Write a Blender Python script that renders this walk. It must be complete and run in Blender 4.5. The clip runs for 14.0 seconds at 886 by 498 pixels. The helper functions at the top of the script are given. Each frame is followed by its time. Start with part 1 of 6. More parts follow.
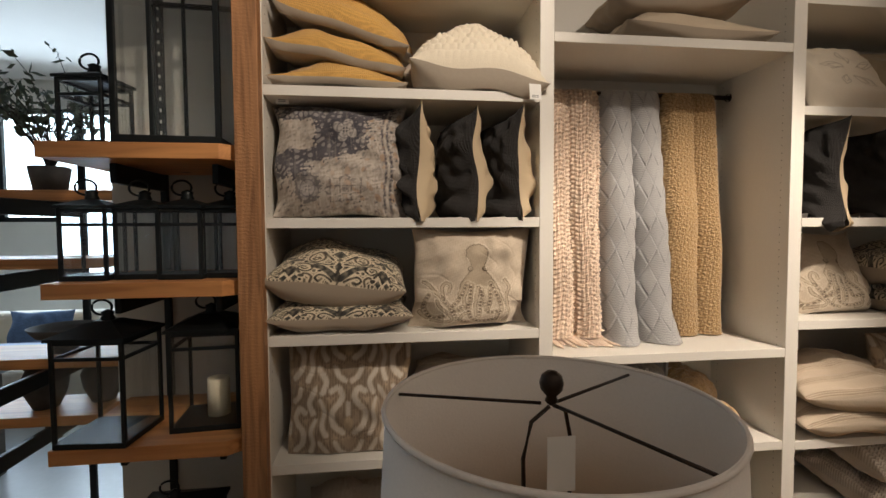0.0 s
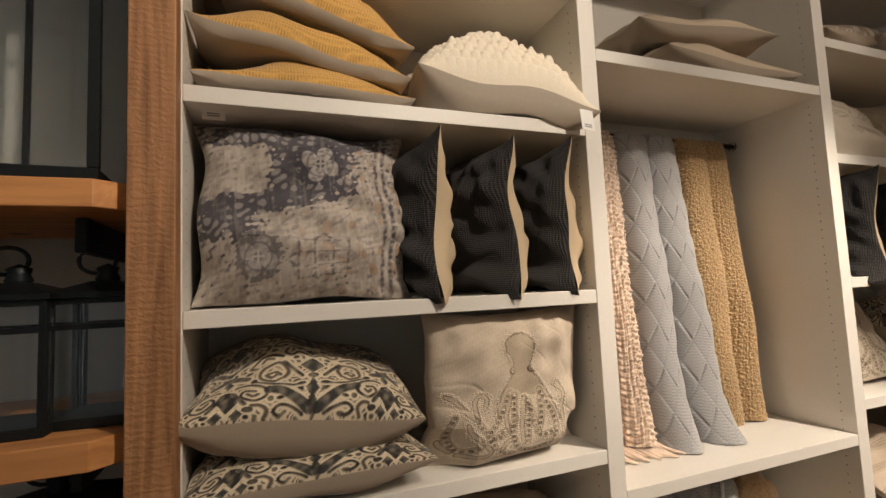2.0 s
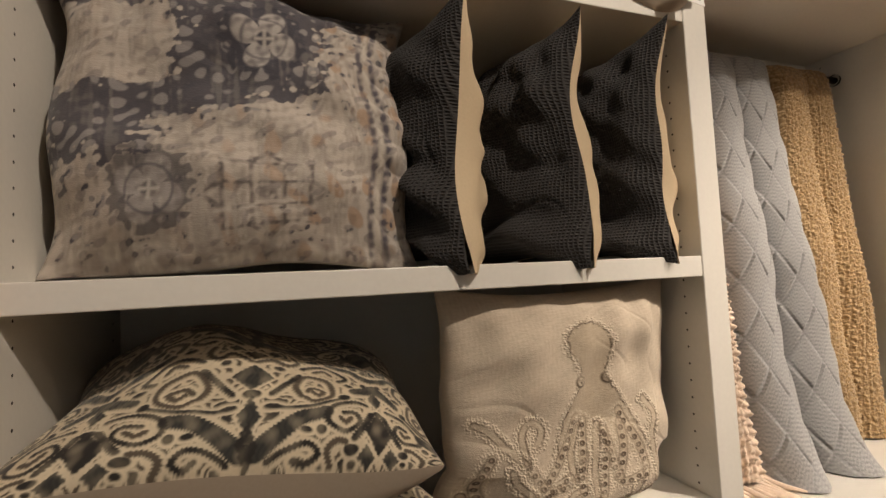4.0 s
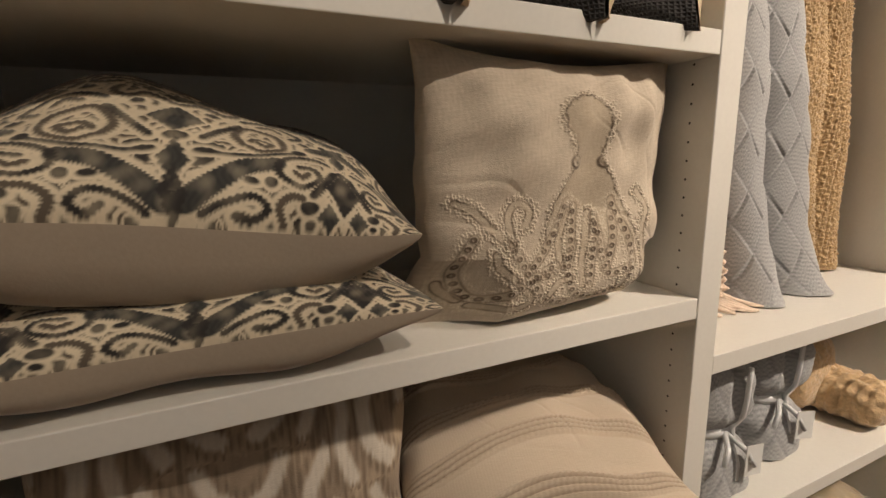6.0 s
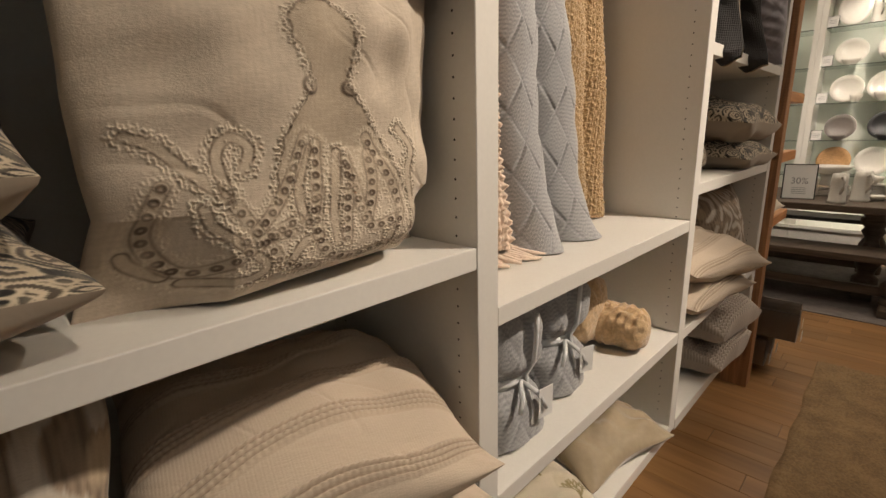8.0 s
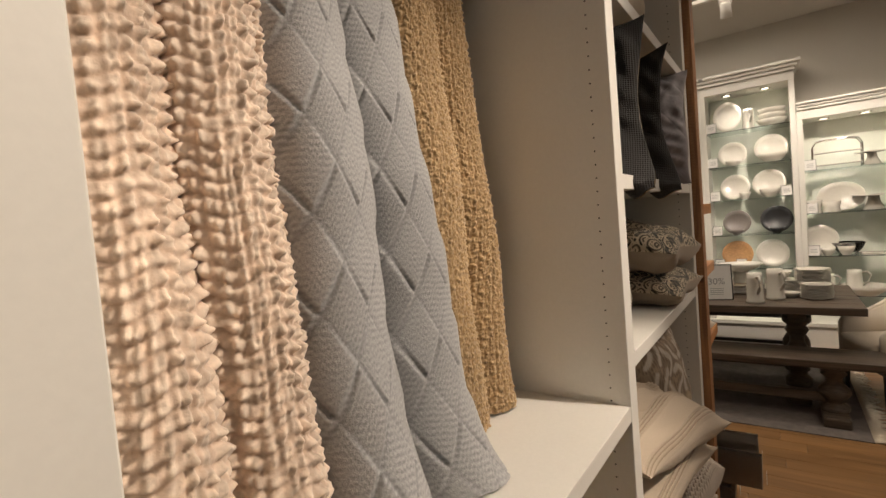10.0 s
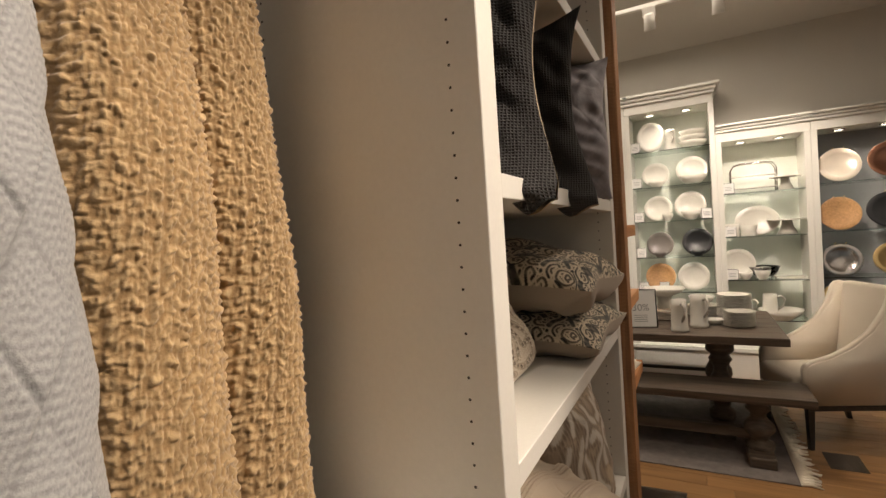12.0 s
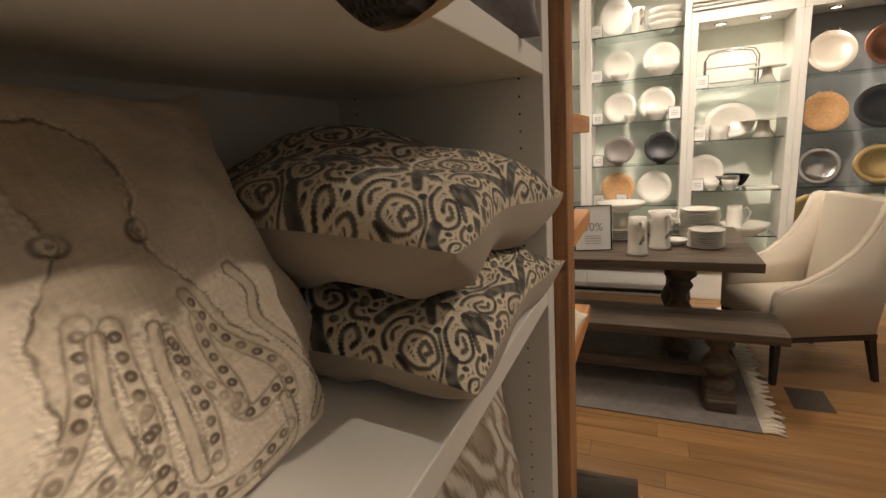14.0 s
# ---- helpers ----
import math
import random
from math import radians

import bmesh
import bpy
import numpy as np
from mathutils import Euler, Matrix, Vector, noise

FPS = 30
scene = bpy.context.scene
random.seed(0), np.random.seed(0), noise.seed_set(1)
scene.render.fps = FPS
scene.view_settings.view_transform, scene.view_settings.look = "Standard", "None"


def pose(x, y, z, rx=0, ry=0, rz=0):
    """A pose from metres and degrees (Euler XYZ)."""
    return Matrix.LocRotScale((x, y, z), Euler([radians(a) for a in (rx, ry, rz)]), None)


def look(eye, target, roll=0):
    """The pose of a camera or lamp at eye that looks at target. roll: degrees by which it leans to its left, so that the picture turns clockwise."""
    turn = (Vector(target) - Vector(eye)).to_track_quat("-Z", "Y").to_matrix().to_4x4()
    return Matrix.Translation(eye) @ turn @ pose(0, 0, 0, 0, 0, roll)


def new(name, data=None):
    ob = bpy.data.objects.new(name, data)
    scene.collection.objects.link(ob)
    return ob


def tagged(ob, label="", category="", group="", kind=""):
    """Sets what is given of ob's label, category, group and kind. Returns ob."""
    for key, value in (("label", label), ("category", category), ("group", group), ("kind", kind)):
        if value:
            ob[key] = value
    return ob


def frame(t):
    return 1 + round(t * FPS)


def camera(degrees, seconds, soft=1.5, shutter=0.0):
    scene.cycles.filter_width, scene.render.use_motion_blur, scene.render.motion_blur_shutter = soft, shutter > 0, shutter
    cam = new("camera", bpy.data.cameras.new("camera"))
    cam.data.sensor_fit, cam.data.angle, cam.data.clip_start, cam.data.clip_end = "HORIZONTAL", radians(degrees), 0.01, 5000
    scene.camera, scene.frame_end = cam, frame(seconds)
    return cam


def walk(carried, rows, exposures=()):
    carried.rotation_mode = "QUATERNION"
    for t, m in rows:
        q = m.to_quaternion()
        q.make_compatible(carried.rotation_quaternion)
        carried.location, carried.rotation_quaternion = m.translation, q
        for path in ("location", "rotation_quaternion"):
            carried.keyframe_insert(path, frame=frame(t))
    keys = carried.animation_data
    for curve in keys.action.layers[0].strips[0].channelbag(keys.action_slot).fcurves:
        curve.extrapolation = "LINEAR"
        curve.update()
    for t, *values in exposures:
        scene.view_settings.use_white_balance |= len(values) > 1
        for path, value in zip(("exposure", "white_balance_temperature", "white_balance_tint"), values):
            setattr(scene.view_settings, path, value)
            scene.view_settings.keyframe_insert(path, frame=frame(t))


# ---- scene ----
cam = camera(87.0, 14.0)
PATH = [
    (0, (0.438, -1.79, 1.655), (0.681, 0.193, 1.563), -0.3),
    (0.5, (0.357, -1.598, 1.699), (0.705, 0.369, 1.79), -0.6),
    (1, (0.298, -1.447, 1.717), (0.75, 0.497, 1.841), -1.0),
    (1.5, (0.222, -1.262, 1.72), (0.812, 0.643, 1.866), -1.7),
    (2, (0.167, -1.099, 1.722), (0.87, 0.767, 1.88), -2.5),
    (2.2, (0.164, -1.044, 1.718), (0.897, 0.809, 1.891), -2.9),
    (4.5, (0.315, -0.59, 1.641), (0.982, 1.295, 1.696), -2.4),
    (5, (0.307, -0.549, 1.588), (1.004, 1.324, 1.514), -2.0),
    (5.5, (0.303, -0.53, 1.544), (1.063, 1.304, 1.3), -1.4),
    (6, (0.304, -0.53, 1.503), (1.124, 1.253, 1.116), -1.1),
    (6.5, (0.313, -0.525, 1.464), (1.257, 1.171, 0.984), -1.0),
    (7, (0.344, -0.517, 1.453), (1.419, 1.082, 0.917), -0.7),
    (7.5, (0.382, -0.507, 1.438), (1.628, 0.964, 0.906), -1.0),
    (8, (0.472, -0.485, 1.437), (1.851, 0.879, 0.95), -1.6),
    (8.5, (0.649, -0.441, 1.467), (2.148, 0.824, 1.076), -1.8),
    (9, (0.798, -0.403, 1.553), (2.352, 0.824, 1.268), -3.3),
    (11.3, (1.301, -0.224, 1.612), (2.986, 0.854, 1.642), -4.2),
    (11.5, (1.367, -0.23, 1.616), (3.072, 0.816, 1.625), -4.1),
    (12, (1.536, -0.249, 1.596), (3.296, 0.699, 1.548), -3.7),
    (12.5, (1.716, -0.244, 1.539), (3.537, 0.574, 1.422), -3.1),
    (13, (1.918, -0.228, 1.514), (3.773, 0.492, 1.315), -2.8),
    (13.5, (2.123, -0.194, 1.521), (3.964, 0.527, 1.216), -3.3),
    (14, (2.344, -0.181, 1.536), (4.125, 0.62, 1.105), -4.2),
]
walk(cam, [(t, look(eye, target, roll)) for t, eye, target, roll in PATH], exposures=[(0.0, -0.05), (2.0, 0.08), (5.5, -0.05), (7.5, -0.1), (9.0, -0.38), (11.5, -0.15), (13.0, 0.0), (14.0, 0.08)])

# ---- light ----
world = bpy.data.worlds.new("world")
scene.world = world
world.use_nodes = True
world.node_tree.nodes["Background"].inputs[0].default_value = (0.75, 0.87, 1.0, 1)
world.node_tree.nodes["Background"].inputs[1].default_value = 0.35
scene.view_settings.exposure = 0.0
WARM = (1.0, 0.85, 0.70)


def lamp(kind, name, eye, target, watts, colour, size=0.1, cone=60, blend=0.6):
    data = bpy.data.lights.new(name, kind)
    data.energy, data.color = watts, colour
    if kind == "SPOT":
        data.spot_size, data.spot_blend, data.shadow_soft_size = radians(cone), blend, size
    elif kind == "AREA":
        data.shape, data.size, data.size_y = "RECTANGLE", size, size if cone == 60 else cone
    else:
        data.shadow_soft_size = size
    ob = new(name, data)
    ob.matrix_world = look(eye, target)
    return ob


SPOTS = [
    ((1.15, -1.75, 3.3), (0.45, 0.1, 2.22), 150, 52),
    ((2.5, -1.65, 3.3), (1.60, 0.1, 1.12), 410, 44),
    ((3.7, -1.5, 3.3), (3.20, 0.1, 1.20), 72, 50),
    # unseen fill spot, added to brighten the tops of the two right bays
    ((2.0, -1.75, 3.35), (1.9, 0.1, 2.68), 60, 46),
    ((5.4, -0.05, 3.1), (5.9, 0.0, 0.8), 150, 80),
    ((5.4, -1.6, 3.1), (5.9, -1.25, 0.7), 90, 70),
    ((3.8, -1.6, 3.3), (4.3, -0.9, 0.0), 48, 85),
    ((5.4, -0.75, 3.1), (7.1, -0.75, 1.35), 170, 75),
]
for eye, target, watts, cone in SPOTS:
    lamp("SPOT", "track_and_fill_lamp", eye, target, watts, WARM, 0.045, cone, 0.7)
# two unseen area lamps added as general fill, with no fittings of their own
lamp("AREA", "ceiling_fill", (2.6, -3.2, 3.42), (2.6, -3.2, 0), 26, WARM, 5.0, 2.5)
lamp("AREA", "dining_fill", (5.6, 0.6, 3.42), (5.6, 0.6, 0), 45, WARM, 2.0, 2.5)
lamp("AREA", "window_light", (-3.2, 4.3, 1.8), (-2.2, 0, 1.2), 170, (0.62, 0.80, 1.0), 4.0, 2.4)

# ---- materials ----


def material(name, colour, rough=0.6, metal=0.0, vary=0.12, grain=60.0, bump=0.2, bump_scale=0.0, weave=0.0,
             attribute=False, coord="Object", sheen=0.0, stretch=(1, 1, 1), coat=0.0, depth=0.002, big=3.0, weave_tone=0.25):
    """A surface with variation at two scales, fine relief and, for cloth, a weave of so many metres."""
    m = bpy.data.materials.new(name)
    m.use_nodes = True
    nt = m.node_tree
    n, l = nt.nodes, nt.links
    b = n["Principled BSDF"]
    tc = n.new("ShaderNodeTexCoord")
    mp = n.new("ShaderNodeMapping")
    mp.inputs["Scale"].default_value = stretch
    l.new(tc.outputs[coord], mp.inputs["Vector"])
    fine, broad = n.new("ShaderNodeTexNoise"), n.new("ShaderNodeTexNoise")
    fine.inputs["Scale"].default_value, broad.inputs["Scale"].default_value = grain, big
    fine.inputs["Detail"].default_value = 4
    for t in (fine, broad):
        l.new(mp.outputs[0], t.inputs["Vector"])
    add = n.new("ShaderNodeMath")
    add.operation = "ADD"
    l.new(fine.outputs[0], add.inputs[0])
    l.new(broad.outputs[0], add.inputs[1])
    rng = n.new("ShaderNodeMapRange")
    rng.inputs["From Min"].default_value, rng.inputs["From Max"].default_value = 0.6, 1.4
    rng.inputs["To Min"].default_value, rng.inputs["To Max"].default_value = 1 - vary, 1 + vary
    l.new(add.outputs[0], rng.inputs["Value"])
    mul = n.new("ShaderNodeVectorMath")
    mul.operation = "SCALE"
    l.new(rng.outputs[0], mul.inputs["Scale"])
    if attribute:
        at = n.new("ShaderNodeAttribute")
        at.attribute_name = "tint"
        l.new(at.outputs["Color"], mul.inputs[0])
    else:
        mul.inputs[0].default_value = colour
    l.new(mul.outputs[0], b.inputs["Base Color"])
    b.inputs["Roughness"].default_value, b.inputs["Metallic"].default_value = rough, metal
    b.inputs["Sheen Weight"].default_value = sheen
    b.inputs["Coat Weight"].default_value = coat
    height = fine.outputs[0]
    if weave:
        ws = []
        for d in ("X", "Y"):
            w = n.new("ShaderNodeTexWave")
            w.bands_direction = d
            w.inputs["Scale"].default_value = 0.314 / weave
            w.inputs["Distortion"].default_value = 1.5
            w.inputs["Detail Scale"].default_value = 2.0
            l.new(tc.outputs["UV"], w.inputs["Vector"])
            ws.append(w)
        mx = n.new("ShaderNodeMath")
        mx.operation = "MAXIMUM"
        l.new(ws[0].outputs[1], mx.inputs[0])
        l.new(ws[1].outputs[1], mx.inputs[1])
        height = mx.outputs[0]
        # base colour darkens where the weave is low, shade put into the colour
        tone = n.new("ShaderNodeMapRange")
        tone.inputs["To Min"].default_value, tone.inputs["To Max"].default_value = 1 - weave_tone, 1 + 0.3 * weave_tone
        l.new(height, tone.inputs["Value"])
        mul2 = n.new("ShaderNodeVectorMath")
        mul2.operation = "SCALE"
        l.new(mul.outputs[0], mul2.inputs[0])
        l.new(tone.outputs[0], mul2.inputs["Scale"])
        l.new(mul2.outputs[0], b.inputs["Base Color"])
    if bump:
        bp = n.new("ShaderNodeBump")
        bp.inputs["Strength"].default_value, bp.inputs["Distance"].default_value = bump, depth
        l.new(height, bp.inputs["Height"])
        l.new(bp.outputs[0], b.inputs["Normal"])
    return m


def wood(name, dark, light, scale=1.0, axis="X", rough=0.45, random_tone=0.0, knots=0.0, saw=0.0):
    """Long-grained wood along one axis, with tone by piece and optional saw marks."""
    m = bpy.data.materials.new(name)
    m.use_nodes = True
    nt = m.node_tree
    n, l = nt.nodes, nt.links
    b = n["Principled BSDF"]
    tc, mp = n.new("ShaderNodeTexCoord"), n.new("ShaderNodeMapping")
    s = {"X": (0.06, 1, 1), "Y": (1, 0.06, 1), "Z": (1, 1, 0.06)}[axis]
    mp.inputs["Scale"].default_value = [c * scale for c in s]
    info = n.new("ShaderNodeObjectInfo")
    off = n.new("ShaderNodeVectorMath")
    off.operation = "ADD"
    l.new(tc.outputs["Object"], off.inputs[0])
    sc = n.new("ShaderNodeMath")
    sc.operation = "MULTIPLY"
    sc.inputs[1].default_value = 37.0
    l.new(info.outputs["Random"], sc.inputs[0])
    l.new(sc.outputs[0], off.inputs[1])
    l.new(off.outputs[0], mp.inputs["Vector"])
    grain = n.new("ShaderNodeTexNoise")
    grain.inputs["Scale"].default_value, grain.inputs["Detail"].default_value = 28, 6
    grain.inputs["Distortion"].default_value = 1.2
    l.new(mp.outputs[0], grain.inputs["Vector"])
    ramp = n.new("ShaderNodeValToRGB")
    ramp.color_ramp.elements[0].position, ramp.color_ramp.elements[1].position = 0.32, 0.68
    ramp.color_ramp.elements[0].color, ramp.color_ramp.elements[1].color = (*dark, 1), (*light, 1)
    l.new(grain.outputs[0], ramp.inputs[0])
    tone = n.new("ShaderNodeMapRange")
    tone.inputs["To Min"].default_value, tone.inputs["To Max"].default_value = 1 - random_tone, 1 + random_tone
    l.new(info.outputs["Random"], tone.inputs["Value"])
    mul = n.new("ShaderNodeVectorMath")
    mul.operation = "SCALE"
    l.new(ramp.outputs[0], mul.inputs[0])
    l.new(tone.outputs[0], mul.inputs["Scale"])
    out = mul.outputs[0]
    if knots:
        kn = n.new("ShaderNodeTexVoronoi")
        kn.inputs["Scale"].default_value = knots
        l.new(off.outputs[0], kn.inputs["Vector"])
        kr = n.new("ShaderNodeMapRange")
        kr.inputs["From Min"].default_value, kr.inputs["From Max"].default_value = 0.03, 0.09
        kr.inputs["To Min"].default_value = 0.25
        l.new(kn.outputs["Distance"], kr.inputs["Value"])
        m3 = n.new("ShaderNodeVectorMath")
        m3.operation = "SCALE"
        l.new(out, m3.inputs[0])
        l.new(kr.outputs[0], m3.inputs["Scale"])
        out = m3.outputs[0]
    l.new(out, b.inputs["Base Color"])
    b.inputs["Roughness"].default_value = rough
    height = grain.outputs[0]
    if saw:
        w = n.new("ShaderNodeTexWave")
        w.bands_direction = "Z"
        w.inputs["Scale"].default_value, w.inputs["Distortion"].default_value = saw, 6.0
        w.inputs["Detail Scale"].default_value = 3.0
        l.new(tc.outputs["Object"], w.inputs["Vector"])
        ad = n.new("ShaderNodeMath")
        ad.operation = "ADD"
        l.new(w.outputs[1], ad.inputs[0])
        l.new(grain.outputs[0], ad.inputs[1])
        height = ad.outputs[0]
    bp = n.new("ShaderNodeBump")
    bp.inputs["Strength"].default_value, bp.inputs["Distance"].default_value = 0.35, 0.002
    l.new(height, bp.inputs["Height"])
    l.new(bp.outputs[0], b.inputs["Normal"])
    return m


def glass(name, tint=(0.9, 0.97, 0.95), rough=0.02):
    m = bpy.data.materials.new(name)
    m.use_nodes = True
    b = m.node_tree.nodes["Principled BSDF"]
    b.inputs["Base Color"].default_value = (*tint, 1)
    b.inputs["Transmission Weight"].default_value = 1.0
    b.inputs["Roughness"].default_value = rough
    b.inputs["IOR"].default_value = 1.45
    return m


def glow(name, colour, strength):
    m = bpy.data.materials.new(name)
    m.use_nodes = True
    b = m.node_tree.nodes["Principled BSDF"]
    b.inputs["Base Color"].default_value = (*colour, 1)
    b.inputs["Emission Color"].default_value = (*colour, 1)
    b.inputs["Emission Strength"].default_value = strength
    return m


WHITE = material("white_laminate", (0.74, 0.71, 0.65), 0.42, vary=0.035, grain=120, bump=0.05, big=2.0)
HOLE = material("pin_hole", (0.03, 0.025, 0.02), 0.8, vary=0.05)
WALL = material("wall_paint", (0.62, 0.59, 0.53), 0.8, vary=0.04, grain=90, bump=0.12)
CEIL = material("ceiling_paint", (0.66, 0.63, 0.58), 0.85, vary=0.03, grain=70, bump=0.1)
CABW = material("cabinet_paint", (0.80, 0.78, 0.72), 0.4, vary=0.03, grain=60, bump=0.05)
CABB = material("cabinet_back", (0.76, 0.78, 0.70), 0.55, vary=0.03, grain=60, bump=0.05)
GREYB = material("grey_cabinet_back", (0.25, 0.245, 0.25), 0.6, vary=0.05, grain=40, bump=0.08)
POST = wood("reclaimed_wood", (0.20, 0.092, 0.038), (0.44, 0.215, 0.092), 1.3, "Z", 0.6, 0.05, 5.0, 22.0)
SHELFW = wood("pine_plank", (0.42, 0.17, 0.055), (0.66, 0.31, 0.11), 0.8, "X", 0.5, 0.08, 3.0)
FLOORW = wood("oak_floor", (0.27, 0.14, 0.054), (0.41, 0.225, 0.090), 0.5, "Y", 0.33, 0.16)
TABLEW = wood("weathered_oak", (0.06, 0.043, 0.03), (0.135, 0.10, 0.07), 1.0, "Y", 0.5, 0.08)
DARKW = wood("dark_stain", (0.012, 0.010, 0.008), (0.035, 0.027, 0.02), 1.0, "Z", 0.4, 0.05)
IRON = material("black_iron", (0.016, 0.019, 0.02), 0.45, 0.6, vary=0.25, grain=150, bump=0.25)
GLASS = glass("clear_glass", (0.96, 0.98, 0.98))
SHELFG = glass("green_shelf_glass", (0.84, 0.95, 0.91))
CERAM = material("cream_ceramic", (0.70, 0.67, 0.60), 0.22, vary=0.04, grain=30, bump=0.05, coat=0.4)
BLACKC = material("black_ceramic", (0.02, 0.021, 0.023), 0.35, vary=0.1)
GREYC = material("taupe_ceramic", (0.20, 0.175, 0.16), 0.3, vary=0.1, coat=0.4)
WAX = material("candle_wax", (0.83, 0.74, 0.56), 0.5, vary=0.03, bump=0.03)
BRASS = material("brass", (0.60, 0.44, 0.20), 0.34, 1.0, vary=0.08, grain=25, bump=0.08)
COPPER = material("copper", (0.30, 0.15, 0.095), 0.34, 1.0, vary=0.2, grain=12, bump=0.08)
SILVER = material("pewter", (0.42, 0.40, 0.38), 0.2, 1.0, vary=0.15, grain=25, bump=0.08)
PEARL = material("pearl_lacquer", (0.80, 0.70, 0.58), 0.3, 0.35, vary=0.08, grain=8, bump=0.03)
RATTAN = material("woven_rattan", (0.50, 0.28, 0.12), 0.6, vary=0.35, grain=70, bump=0.5, stretch=(1, 1, 1))
PAPER = material("white_card", (0.80, 0.79, 0.76), 0.6, vary=0.02, bump=0.0)
INK = material("grey_print", (0.30, 0.30, 0.30), 0.7, vary=0.02, bump=0.0)
CREAMCHAIR = material("cream_linen", (0.60, 0.53, 0.43), 0.85, vary=0.05, grain=220, bump=0.3, sheen=0.15)
JUTE = material("jute", (0.33, 0.215, 0.105), 0.9, vary=0.4, grain=90, bump=0.9, depth=0.004, big=9)
RUGM = material("faded_rug", (0.19, 0.165, 0.15), 0.95, vary=0.28, grain=22, bump=0.5, depth=0.003, big=5)
SHADE = material("lamp_shade_linen", (0.78, 0.72, 0.66), 0.8, vary=0.04, grain=260, bump=0.25)
VENTM = material("brown_enamelled_steel", (0.10, 0.078, 0.058), 0.5, 0.3, vary=0.15)
BRONZE = material("bronze", (0.035, 0.024, 0.018), 0.4, 0.7, vary=0.2)

# cloth
LINEN = material("printed_linen", (1, 1, 1), 0.9, vary=0.08, grain=520, bump=0.55, attribute=True, sheen=0.15, depth=0.0012, stretch=(0.22, 1, 1))
SOFTPRINT = material("printed_velvet", (1, 1, 1), 0.8, vary=0.10, grain=120, bump=0.2, attribute=True, sheen=0.25, depth=0.001)
TAUPE = material("taupe_backing", (0.36, 0.295, 0.225), 0.75, vary=0.06, grain=200, bump=0.12, sheen=0.15)
SATIN = material("grey_satin", (0.40, 0.34, 0.27), 0.42, vary=0.06, grain=90, bump=0.1, sheen=0.2)
TANLINEN = material("plain_linen", (0.50, 0.42, 0.325), 0.9, vary=0.08, grain=420, bump=0.4, sheen=0.1, depth=0.001)
TANBACK = material("tan_cotton", (0.56, 0.44, 0.29), 0.8, vary=0.05, grain=220, bump=0.15)
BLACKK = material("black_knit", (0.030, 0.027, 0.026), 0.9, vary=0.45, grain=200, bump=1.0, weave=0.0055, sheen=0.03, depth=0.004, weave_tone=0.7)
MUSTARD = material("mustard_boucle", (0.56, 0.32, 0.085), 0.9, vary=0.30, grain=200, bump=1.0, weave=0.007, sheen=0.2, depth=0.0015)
IVORY = material("ivory_wool", (0.78, 0.70, 0.56), 0.95, vary=0.08, grain=200, bump=0.5, sheen=0.2)
OATKNIT = material("oat_knit", (0.47, 0.395, 0.32), 0.95, vary=0.12, grain=220, bump=0.5, sheen=0.2)
BEIGE = material("beige_cotton", (0.55, 0.455, 0.335), 0.9, vary=0.06, grain=240, bump=0.3, weave=0.0022, sheen=0.1, depth=0.0008, weave_tone=0.1)
OLIVE = material("olive_velvet", (0.34, 0.265, 0.165), 0.6, vary=0.12, grain=60, bump=0.2, sheen=0.5)
GREYV = material("grey_velvet", (0.20, 0.18, 0.195), 0.65, vary=0.2, grain=90, bump=0.3, sheen=0.5)
BLUETHROW = material("grey_blue_knit", (1, 1, 1), 0.95, vary=0.16, grain=330, bump=0.7, attribute=True, sheen=0.25, depth=0.0015)
GOLDFUR = material("gold_sherpa", (1, 1, 1), 0.95, vary=0.22, grain=160, bump=0.6, attribute=True, sheen=0.3, depth=0.003)
TANFUR = material("tan_fur", (0.54, 0.37, 0.20), 0.95, vary=0.35, grain=90, bump=0.9, sheen=0.4, depth=0.006)
BLUSH = material("blush_chenille", (1, 1, 1), 0.95, vary=0.18, grain=150, bump=0.6, attribute=True, sheen=0.3, depth=0.002)
RIBBON = material("satin_ribbon", (0.66, 0.66, 0.66), 0.35, vary=0.04, bump=0.05)

# ---- mesh helpers ----


ORIGIN = Matrix.Identity(4)  # where the group of things now being built has its corner


def thing(name, m, label, category, group="", kind=""):
    ob = new(name)
    ob.empty_display_size = 0.05
    ob.matrix_world = ORIGIN @ m
    return tagged(ob, label, category, group, kind)


def part(name, bm, mat, parent, label="", smooth=False, m=None):
    me = bpy.data.meshes.new(name)
    if smooth:
        for f in bm.faces:
            f.smooth = True
    bm.to_mesh(me)
    bm.free()
    me.materials.append(mat)
    ob = new(name, me)
    ob.parent = parent
    if m is not None:
        ob.matrix_basis = m
    return tagged(ob, label)


def slab(x0, x1, y0, y1, z0, z1, bevel=0.003, bm=None, seg=1):
    """A box with broken edges."""
    bm = bm or bmesh.new()
    r = bmesh.ops.create_cube(bm, size=1, matrix=Matrix.Translation(((x0 + x1) / 2, (y0 + y1) / 2, (z0 + z1) / 2))
                              @ Matrix.Diagonal((x1 - x0, y1 - y0, z1 - z0, 1)))
    if bevel:
        edges = list({e for v in r["verts"] for e in v.link_edges})
        bmesh.ops.bevel(bm, geom=edges, offset=bevel, segments=seg, affect="EDGES", profile=0.5)
    return bm


